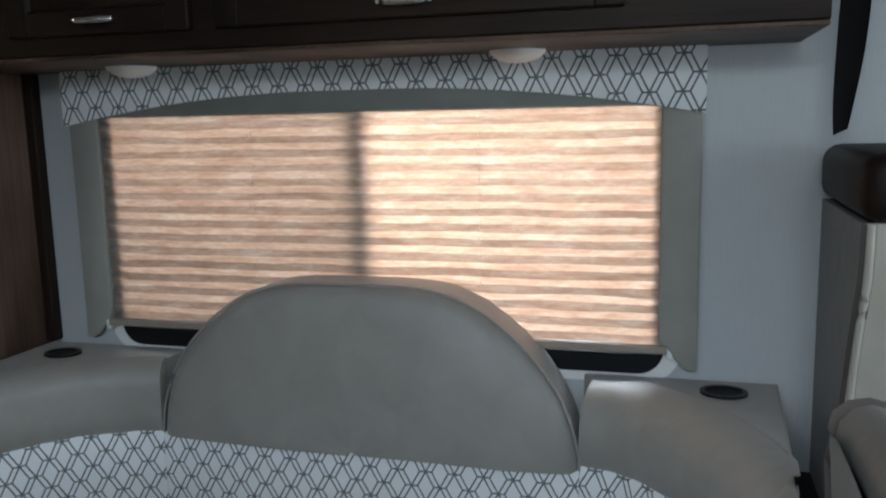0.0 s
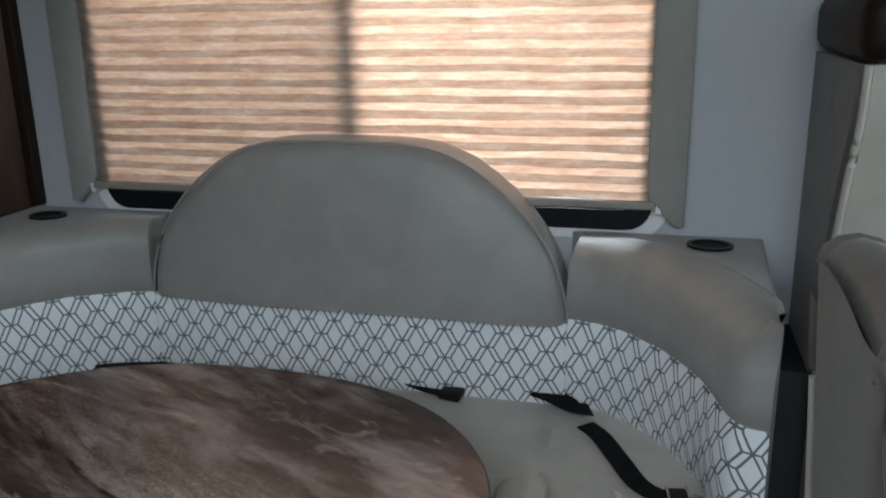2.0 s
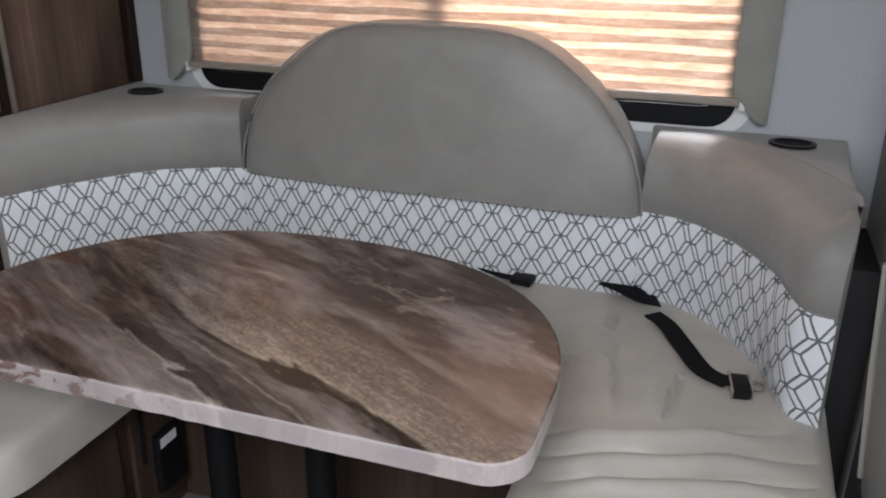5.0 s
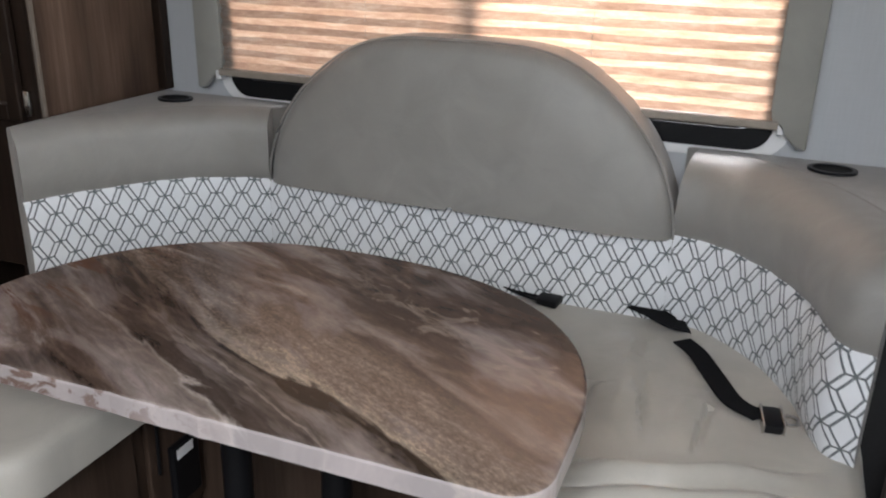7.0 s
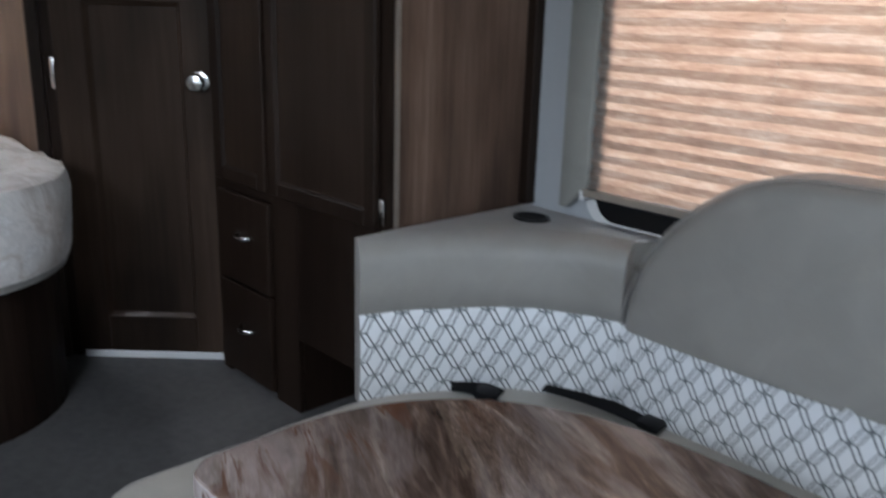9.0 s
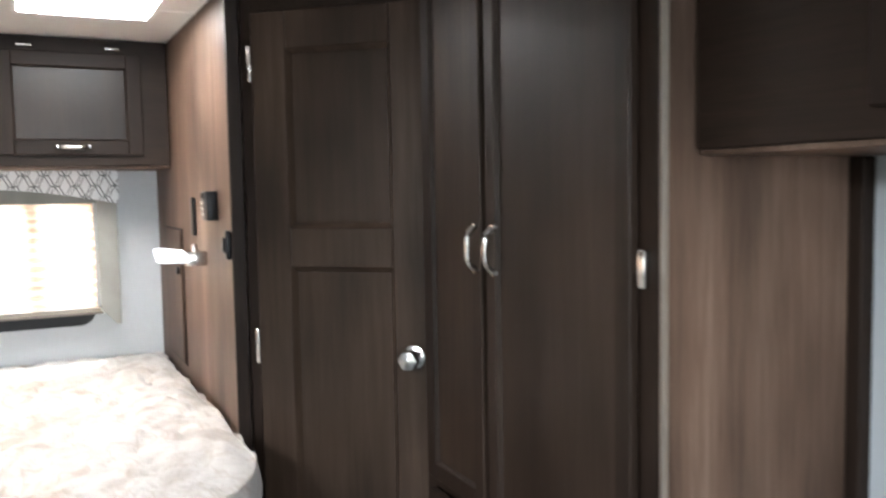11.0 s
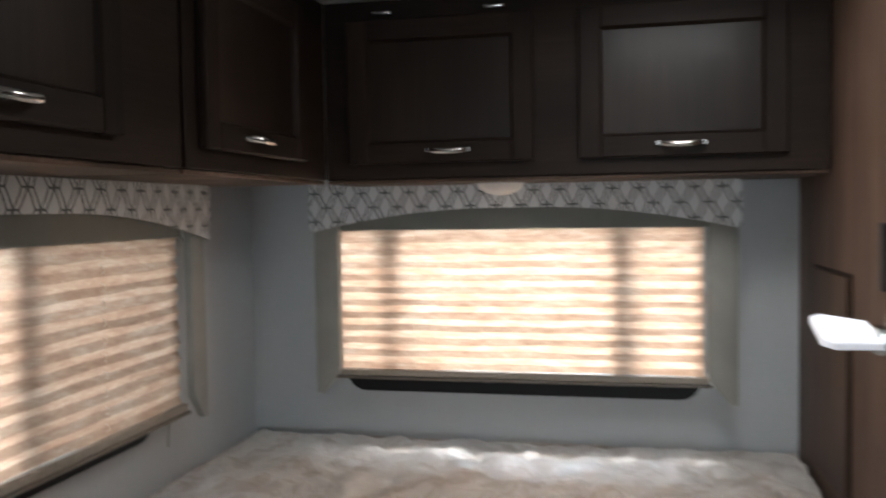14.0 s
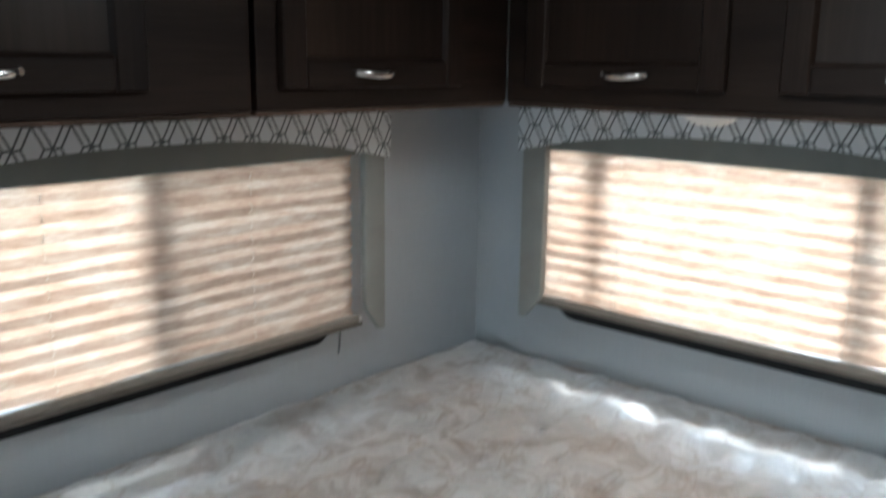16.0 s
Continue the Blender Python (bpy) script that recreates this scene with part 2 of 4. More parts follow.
    if edge:
        c = mixed(n, l, c, (0.66, 0.595, 0.575), 0.55)
        chips = noise_tex(n, l, coords(n, l, (1, 1, 1.6)), 17, 4, 0.6, 0.8)
        rk = ramp(n, [(0.50, (0, 0, 0)), (0.56, (0.85, 0.85, 0.85))])
        l.new(chips.outputs[0], rk.inputs[0])
        left = n.new("ShaderNodeMapRange")
        l.new(sep.outputs[0], left.inputs[0])
        left.inputs[1].default_value, left.inputs[2].default_value = -0.2, -0.5
        c = mixed(n, l, c, (0.16, 0.092, 0.066), mt("MULTIPLY", rk.outputs[0], left.outputs[0]))
    l.new(c, p.inputs["Base Color"])
    p.inputs["Roughness"].default_value = 0.22
    return m


def quilt_cloth(name):
    """Crumpled satin print in beige, grey and white."""
    m, n, l, p = nodes_of(name)
    v = coords(n, l)
    blot = noise_tex(n, l, v, 5.5, 6, 0.66, 0.9)
    fine = noise_tex(n, l, v, 160, 3)
    r = ramp(n, [(0.32, (0.41, 0.36, 0.32)), (0.44, (0.54, 0.49, 0.45)), (0.52, (0.68, 0.645, 0.61)), (0.60, (0.58, 0.55, 0.52)), (0.70, (0.78, 0.76, 0.745))])
    l.new(blot.outputs[0], r.inputs[0])
    # thin tan outlines round the pale patches
    veins = noise_tex(n, l, coords(n, l, (1.0, 1.35, 1.0)), 4.2, 3, 0.5, 1.1)
    rv = ramp(n, [(0.455, (0, 0, 0)), (0.485, (0.45, 0.45, 0.45)), (0.515, (0, 0, 0))])
    l.new(veins.outputs[0], rv.inputs[0])
    l.new(mixed(n, l, r.outputs[0], (0.36, 0.27, 0.20), rv.outputs[0]), p.inputs["Base Color"])
    p.inputs["Roughness"].default_value = 0.38
    p.inputs["Sheen Weight"].default_value = 0.2
    # sharp little ridges between soft lumps
    crumple = noise_tex(n, l, v, 9, 3, 0.5, 1.1)
    off = n.new("ShaderNodeMath")
    off.operation = "SUBTRACT"
    l.new(crumple.outputs[0], off.inputs[0])
    off.inputs[1].default_value = 0.5
    ridge = n.new("ShaderNodeMath")
    ridge.operation = "ABSOLUTE"
    l.new(off.outputs[0], ridge.inputs[0])
    soft = noise_tex(n, l, v, 30, 4, 0.55, 0.6)
    h = mixed(n, l, ridge.outputs[0], soft.outputs[0], 0.35)
    bumped(n, l, p, mixed(n, l, h, fine.outputs[0], 0.06), 0.5, 0.018)
    return m


def wall_vinyl(name, color):
    m, n, l, p = nodes_of(name)
    w1 = noise_tex(n, l, coords(n, l, (1, 1, 0.04)), 260, 3)
    w2 = noise_tex(n, l, coords(n, l, (0.05, 0.05, 1)), 260, 3)
    r = ramp(n, [(0.3, tuple(c * 0.9 for c in color)), (0.7, color)])
    l.new(mixed(n, l, w1.outputs[0], w2.outputs[0], 0.4), r.inputs[0])
    l.new(r.outputs[0], p.inputs["Base Color"])
    p.inputs["Roughness"].default_value = 0.5
    bumped(n, l, p, w1.outputs[0], 0.06, 0.001)
    return m


def glowing(name, color, strength):
    m, n, l, p = nodes_of(name)
    p.inputs["Base Color"].default_value = (*color, 1)
    p.inputs["Emission Color"].default_value = (*color, 1)
    p.inputs["Emission Strength"].default_value = strength
    return m


def mesh_screen(name):
    m, n, l, p = nodes_of(name)
    p.inputs["Base Color"].default_value = (0.02, 0.02, 0.02, 1)
    tr = n.new("ShaderNodeBsdfTransparent")
    mx = n.new("ShaderNodeMixShader")
    mx.inputs[0].default_value = 0.66
    l.new(p.outputs[0], mx.inputs[1])
    l.new(tr.outputs[0], mx.inputs[2])
    l.new(mx.outputs[0], n["Material Output"].inputs[0])
    return m


def glass(name):
    m, n, l, p = nodes_of(name)
    p.inputs["Base Color"].default_value = (0.9, 0.93, 0.94, 1)
    p.inputs["Roughness"].default_value = 0.02
    p.inputs["Transmission Weight"].default_value = 1.0
    p.inputs["IOR"].default_value = 1.05
    return m


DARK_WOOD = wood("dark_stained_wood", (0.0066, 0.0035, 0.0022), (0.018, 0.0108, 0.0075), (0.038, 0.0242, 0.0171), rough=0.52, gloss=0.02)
DARK_WOOD_H = wood("dark_stained_wood_rail", (0.0072, 0.0038, 0.0024), (0.0185, 0.0112, 0.0078), (0.038, 0.0243, 0.0174), along="y", rough=0.52, gloss=0.02)
DARK_WOOD_X = wood("dark_stained_wood_rail_long", (0.0072, 0.0038, 0.0024), (0.0185, 0.0112, 0.0078), (0.038, 0.0243, 0.0174), along="x", rough=0.52, gloss=0.02)
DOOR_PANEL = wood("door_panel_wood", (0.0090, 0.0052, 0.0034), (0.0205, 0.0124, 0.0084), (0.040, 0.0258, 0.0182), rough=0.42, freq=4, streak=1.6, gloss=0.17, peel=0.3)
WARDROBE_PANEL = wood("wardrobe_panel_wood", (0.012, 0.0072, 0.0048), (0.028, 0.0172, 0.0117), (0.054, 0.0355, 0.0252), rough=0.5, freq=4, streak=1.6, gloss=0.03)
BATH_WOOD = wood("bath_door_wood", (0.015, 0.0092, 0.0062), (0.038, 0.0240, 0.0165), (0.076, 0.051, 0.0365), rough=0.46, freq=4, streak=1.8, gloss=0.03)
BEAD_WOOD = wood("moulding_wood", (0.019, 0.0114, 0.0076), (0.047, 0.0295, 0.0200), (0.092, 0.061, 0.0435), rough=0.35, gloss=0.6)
PANEL_WOOD = wood("walnut_print_panel", (0.043, 0.026, 0.0175), (0.115, 0.073, 0.0525), (0.235, 0.165, 0.124), rough=0.48, freq=6, streak=1.9, gloss=0.03)
# Panel wood with the shade near the rear wall mixed into its colour.
SHADED_LEAF_WOOD = wood("shaded_access_leaf_wood", (0.030, 0.018, 0.0125), (0.078, 0.050, 0.036), (0.155, 0.108, 0.082), rough=0.5, freq=6, streak=1.6, gloss=0.02)
BENCH_WOOD = wood("bench_wood", (0.028, 0.018, 0.012), (0.062, 0.041, 0.030), (0.11, 0.078, 0.060), rough=0.45, freq=5, gloss=0.05)
WALL = wall_vinyl("pale_wall_vinyl", (0.505, 0.525, 0.54))
CEILING = plain("ceiling_white", (0.74, 0.73, 0.70), 0.7, grain=0.02, scale=90)
FLOOR = plain("grey_vinyl_floor", (0.105, 0.102, 0.10), 0.55, grain=0.12, scale=35)
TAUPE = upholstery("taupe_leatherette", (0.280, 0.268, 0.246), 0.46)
# Same leatherette as the backrests, paler to carry the light falling on the seats.
LIT_SEAT_TAUPE = upholstery("lit_seat_leatherette", (0.41, 0.388, 0.338), 0.38)
CREAM = upholstery("cream_leatherette", (0.42, 0.395, 0.335))
LEG_CLOTH = upholstery("valance_leg_vinyl", (0.30, 0.295, 0.265))
HEAD_CLOTH = upholstery("head_board_vinyl", (0.20, 0.21, 0.19))
PRINT = printed_fabric("printed_cloth", (0.82, 0.84, 0.85), (0.13, 0.145, 0.15))
BLIND = blind_cloth("blind_cloth")
RAIL = plain("blind_rail_beige", (0.30, 0.26, 0.215), 0.45)
STRIP = plain("dull_edge_strip", (0.16, 0.135, 0.11), 0.4)
CORD = plain("blind_cord", (0.62, 0.52, 0.42), 0.6, bump=0)
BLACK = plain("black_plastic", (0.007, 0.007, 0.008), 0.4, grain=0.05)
WEBBING = plain("black_webbing", (0.007, 0.007, 0.008), 0.85, grain=0.1, scale=300, bump=0.3)
CHROME = plain("chrome", (0.60, 0.585, 0.56), 0.22, 1.0, grain=0.02)
NICKEL = plain("satin_nickel", (0.60, 0.585, 0.56), 0.20, 1.0, grain=0.03)
WHITE = plain("white_plastic", (0.80, 0.80, 0.79), 0.4, grain=0.01)
TABLE_TOP = marble_laminate("brown_marble_laminate")
TABLE_EDGE = marble_laminate("pale_marble_edge", True)
QUILT = quilt_cloth("quilted_bedspread")
GLASS = glass("window_glass")
SCREEN = mesh_screen("insect_screen")
LED = glowing("led_diffuser", (1.0, 0.98, 0.94), 16.0)
LAMP_GLOW = glowing("lamp_shade_glow", (0.90, 0.93, 1.0), 0.35)
DOME = plain("frosted_dome", (0.86, 0.85, 0.82), 0.45, grain=0.01)
SEAT_DARK = upholstery("cab_seat_cloth", (0.115, 0.098, 0.083))
SHELL = upholstery("cab_seat_shell", (0.175, 0.158, 0.132))
PAD_DARK = upholstery("pillar_pad_cloth", (0.072, 0.062, 0.055))
WELL_CLOTH = plain("dark_trim_cloth", (0.016, 0.016, 0.017), 0.8, grain=0.1, scale=120)
WEBBING.node_tree.nodes["Principled BSDF"].inputs["Specular IOR Level"].default_value = 0.12
BLACK.node_tree.nodes["Principled BSDF"].inputs["Specular IOR Level"].default_value = 0.22
MATTE_BLACK = plain("matte_black", (0.003, 0.003, 0.003), 0.9, grain=0.02, bump=0)
PAPER = plain("white_label", (0.85, 0.85, 0.85), 0.6, grain=0.01)


# ---- mesh helpers ----
def thing(name, base, label, category, group="", kind=""):
    ob = new(name)
    ob.matrix_basis = Matrix.Translation(base)
    ob.empty_display_size = 0.05
    return tagged(ob, label, category, group, kind)


def part(name, bm, material, parent=None, label="", smooth=False, m=None):
    if m is not None:
        bm.transform(m)
    bmesh.ops.recalc_face_normals(bm, faces=bm.faces)
    me = bpy.data.meshes.new(name)
    bm.to_mesh(me)
    bm.free()
    if smooth:
        me.shade_smooth()
        me.set_sharp_from_angle(angle=radians(38))
    for mat in (material if isinstance(material, (list, tuple)) else [material]):
        me.materials.append(mat)
    ob = new(name, me)
    if parent is not None:
        ob.parent = parent
        ob.matrix_parent_inverse = parent.matrix_basis.inverted()
    if label:
        ob["label"] = label
    return ob


def box(lo, hi, bevel=0.0, bm=None, seg=2):
    out = bm or bmesh.new()
    vs = [out.verts.new((x, y, z)) for x in (lo[0], hi[0]) for y in (lo[1], hi[1]) for z in (lo[2], hi[2])]
    fs = [out.faces.new([vs[i] for i in f]) for f in ((0, 1, 3, 2), (4, 6, 7, 5), (0, 4, 5, 1), (2, 3, 7, 6), (0, 2, 6, 4), (1, 5, 7, 3))]
    if bevel:
        es = list({e for f in fs for e in f.edges})
        bmesh.ops.bevel(out, geom=es, offset=bevel, segments=seg, profile=0.5, affect="EDGES")
    return out


def cyl(a, b, r, r2=None, n=16, bm=None):
    out = bm or bmesh.new()
    a, b = Vector(a), Vector(b)
    q = (b - a).to_track_quat("Z", "Y").to_matrix().to_4x4()
    bmesh.ops.create_cone(out, cap_ends=True, segments=n, radius1=r, radius2=r if r2 is None else r2, depth=(b - a).length, matrix=Matrix.Translation((a + b) / 2) @ q)
    return out


def prism(outline, z0, z1, bevel=0.0, bm=None, seg=2):
    """A plan outline drawn up from z0 to z1."""
    out = bm or bmesh.new()
    lo = [out.verts.new((x, y, z0)) for x, y in outline]
    hi = [out.verts.new((x, y, z1)) for x, y in outline]
    out.faces.new(lo)
    top = out.faces.new(hi)
    k = len(lo)
    for i in range(k):
        out.faces.new((lo[i], lo[(i + 1) % k], hi[(i + 1) % k], hi[i]))
    if bevel:
        bmesh.ops.recalc_face_normals(out, faces=out.faces)
        bmesh.ops.bevel(out, geom=list(top.edges), offset=bevel, segments=seg, profile=0.5, affect="EDGES")
    return out


def tube(points, r, n=10, bm=None, flat=1.0):
    """A round bar along points."""
    out = bm or bmesh.new()
    pts = [Vector(p) for p in points]
    rings = []
    for i, p in enumerate(pts):
        d = (pts[min(i + 1, len(pts) - 1)] - pts[max(i - 1, 0)]).normalized()
        s = d.cross(Vector((0, 0, 1)) if abs(d.z) < 0.9 else Vector((1, 0, 0))).normalized()
        u = s.cross(d)
        rings.append([out.verts.new(p + r * (math.cos(a) * s + flat * math.sin(a) * u)) for a in (2 * math.pi * j / n for j in range(n))])
    for a, b in zip(rings, rings[1:]):
        for j in range(n):
            out.faces.new((a[j], a[(j + 1) % n], b[(j + 1) % n], b[j]))
    out.faces.new(rings[0])
    out.faces.new(rings[-1][::-1])
    return out


def sheet(fn, us, vs, thick=0.0, uv=None, close=False):
    """A grid surface fn(u, v) -> place; uv(u, v) -> cloth coordinates in metres."""
    out = bmesh.new()
    lay = out.loops.layers.uv.new("cloth")
    grid = [[out.verts.new(fn(u, v)) for v in vs] for u in us]
    for i in range(len(us) - 1):
        for j in range(len(vs) - 1):
            f = out.faces.new((grid[i][j], grid[i + 1][j], grid[i + 1][j + 1], grid[i][j + 1]))
            if uv:
                for lp, (a, b) in zip(f.loops, ((i, j), (i + 1, j), (i + 1, j + 1), (i, j + 1))):
                    lp[lay].uv = uv(us[a], vs[b])
    return out


def steps(a, b, n):
    return [a + (b - a) * i / n for i in range(n + 1)]


def facing(x, y, z, yaw):
    """Local x runs to the right, y into the thing, z up, seen by one who looks along y turned by yaw degrees."""
    return pose(x, y, z, 0, 0, yaw)


def arch_handle(parent, m, length, upright=False, name="handle"):
    pts = []
    for i in range(13):
        a = -1 + 2 * i / 12
        off = -0.027 * (1 - a ** 4)
        pts.append((0, off, a * length / 2) if upright else (a * length / 2, off, -0.004 * (1 - a * a)))
    bm = tube(pts, 0.0045, 12, flat=1.5)
    for e in (pts[0], pts[-1]):
        cyl((e[0], 0.002, e[2]), (e[0], -0.010, e[2]), 0.0075, 0.0055, 12, bm)
    return part(name, bm, NICKEL, parent, "brushed nickel bow handle", True, m)


def panel_door(parent, m, w, h, handle=None, rail=0.062, t=0.02, name="door", panel=None, frame_mat=None):
    """A framed door with a sunken panel; its lower left front corner lies at the origin of m."""
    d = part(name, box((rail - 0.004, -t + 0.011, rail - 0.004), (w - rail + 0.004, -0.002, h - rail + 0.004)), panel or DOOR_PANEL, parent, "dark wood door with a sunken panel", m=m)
    fm = frame_mat or DARK_WOOD
    part("stile", box((0, -t, 0), (rail, 0, h), 0.003, seg=1), DARK_WOOD, d, m=m)
    part("stile", box((w - rail, -t, 0), (w, 0, h), 0.003, seg=1), DARK_WOOD, d, m=m)
    part("rail", box((rail, -t, 0), (w - rail, 0, rail), 0.003, seg=1), fm, d, m=m)
    part("rail", box((rail, -t, h - rail), (w - rail, 0, h), 0.003, seg=1), fm, d, m=m)
    # sloping inner moulding
    bm = bmesh.new()
    i, o = rail + 0.005, rail
    ring_o = [(o, o), (w - o, o), (w - o, h - o), (o, h - o)]
    ring_i = [(i, i), (w - i, i), (w - i, h - i), (i, h - i)]
    vo = [bm.verts.new((x, -t + 0.003, z)) for x, z in ring_o]
    vi = [bm.verts.new((x, -t + 0.012, z)) for x, z in ring_i]
    for k in range(4):
        bm.faces.new((vo[k], vo[(k + 1) % 4], vi[(k + 1) % 4], vi[k]))
    part("moulding", bm, DARK_WOOD, d, m=m)
    if handle:
        hx, hz, up, ln = handle
        arch_handle(d, m @ Matrix.Translation((hx, -t, hz)), ln, up)
    return d


def wall_with_opening(name, m, length, height, x0, x1, z0, z1, t=0.045, label=""):
    """A wall slab, its inner face on local y = 0, with one rounded opening."""
    bm = bmesh.new()
    for lo, hi in (((0, 0, 0), (x0, t, height)), ((x1, 0, 0), (length, t, height)), ((x0, 0, 0), (x1, t, z0)), ((x0, 0, z1), (x1, t, height))):
        box(lo, hi, 0, bm)
    ob = part(name, bm, WALL, m=m)
    return tagged(ob, label or "pale textured vinyl wall with a window opening", "wall", kind="structure")


def slab(name, lo, hi, material, label, category="wall"):
    return tagged(part(name, box(lo, hi), material), label, category, kind="structure")


# ---- structure ----
REAR, CURB, STREET, TOP, RAISED = -3.85, -0.45, 2.0, 2.13, 0.22
slab("floor", (-1.36, CURB, -0.05), (3.3, STREET, 0.0), FLOOR, "grey vinyl floor of the living area", "floor")
slab("floor_rear", (REAR, CURB, -0.05), (-1.36, STREET, RAISED), FLOOR, "raised grey vinyl floor by the bed", "floor")
slab("ceiling", (REAR - 0.05, CURB - 0.05, TOP), (3.3, STREET + 0.05, TOP + 0.05), CEILING, "white panelled ceiling", "ceiling")
wall_with_opening("wall_street", facing(REAR, STREET, 0, 0), 7.15, TOP, -0.99 - REAR, 0.44 - REAR, 0.90, 1.585)
wall_with_opening("wall_rear", facing(REAR, CURB, 0, 90), STREET - CURB, TOP, -0.13 - CURB, 0.885 - CURB, 1.07, 1.645)
wall_with_opening("wall_curb_rear", facing(-1.2, CURB, 0, 180), -1.2 - REAR, TOP, -1.2 + 2.22, -1.2 + 3.235, 1.07, 1.645)
wall_with_opening("wall_curb_front", facing(3.3, CURB, 0, 180), 4.5, TOP, 2.2, 4.1, 0.95, 2.0)
wall_with_opening("wall_front", facing(3.3, STREET, 0, -90), STREET - CURB, TOP, 0.35, 2.1, 1.05, 1.85)


def bed_partition():
    ob = part("wall_partition", box((REAR, 1.15, RAISED), (-2.520, 1.184, TOP)), PANEL_WOOD)
    tagged(ob, "walnut-print wood panel wall beside the bed", "wall", kind="structure")
    post = part("trim", box((-2.520, 1.146, RAISED), (-2.509, 1.184, TOP), 0.003), DARK_WOOD)
    tagged(post, "dark wood corner post by the bath door", "trim", kind="structure")


bed_partition()
slab("trim_ceiling", (-2.925, CURB + 0.001, TOP - 0.004), (-2.900, 1.149, TOP - 0.0005), CEILING, "white batten over a ceiling panel seam", "trim")
tagged(part("trim_dinette", box((-1.2425, 1.965, 0.885), (-1.212, 1.999, 1.625), 0.004), DARK_WOOD), "dark wood corner trim beside the wardrobe", "trim", kind="structure")


# ---- windows, blinds and valances ----
def rounded_rect(x0, x1, z0, z1, r, n=6):
    pts = []
    for cx, cz, a0 in ((x1 - r, z0 + r, -90), (x1 - r, z1 - r, 0), (x0 + r, z1 - r, 90), (x0 + r, z0 + r, 180)):
        for i in range(n + 1):
            a = radians(a0 + 90 * i / n)
            pts.append((cx + r * math.cos(a), cz + r * math.sin(a)))
    return pts


def ring(outer, inner, y0, y1, bm=None):
    out = bm or bmesh.new()
    k = len(outer)
    vs = [[out.verts.new((x, y, z)) for x, z in loop] for loop, y in ((outer, y0), (inner, y0), (inner, y1), (outer, y1))]
    for a in range(4):
        for i in range(k):
            out.faces.new((vs[a][i], vs[a][(i + 1) % k], vs[(a + 1) % 4][(i + 1) % k], vs[(a + 1) % 4][i]))
    return out


def camper_window(name, m, x0, x1, z0, z1, bars, label, trim, screen=None, deep=0.018, sill=0.022):
    """Local x along the wall, y outwards through it."""
    w = thing(name, m.translation, label, "window", kind="structure")
    part("window_surround", ring(rounded_rect(x0 - 0.055, x1 + 0.055, z0 - 0.05, z1 + 0.05, 0.09), rounded_rect(x0 - 0.012, x1 + 0.012, z0 - 0.024, z1 + 0.012, 0.06), -0.010, 0.004), trim, w, "white moulded plastic surround", True, m)
    part("window_frame", ring(rounded_rect(x0 - 0.014, x1 + 0.014, z0 - 0.026, z1 + 0.014, 0.06), rounded_rect(x0 + 0.018, x1 - 0.018, z0 + sill, z1 - 0.018, 0.045), -0.016, 0.05), BLACK, w, "black rounded aluminium window frame", True, m)
    part("slide_track", box((x0 + 0.06, -0.008, z0 + 0.018), (x1 - 0.06, 0.02, z0 + 0.026), 0.002), BLACK, w, m=m)
    for b in bars:
        part("mullion", box((b - 0.025, deep, z0 + 0.01), (b + 0.021, 0.04, z1 - 0.01), 0.003), BLACK, w, m=m)
    edges = [x0 + 0.01, *bars, x1 - 0.01]
    for a, b in zip(edges, edges[1:]):
        g = part("pane", box((a, 0.026, z0 + 0.01), (b, 0.030, z1 - 0.01)), GLASS, w, m=m)
        g.visible_shadow = False
    if screen:
        part("insect_screen", box((screen[0], 0.044, z0 + 0.01), (screen[1], 0.0445, z1 - 0.01)), SCREEN, w, "dark insect screen", m=m)
    return w


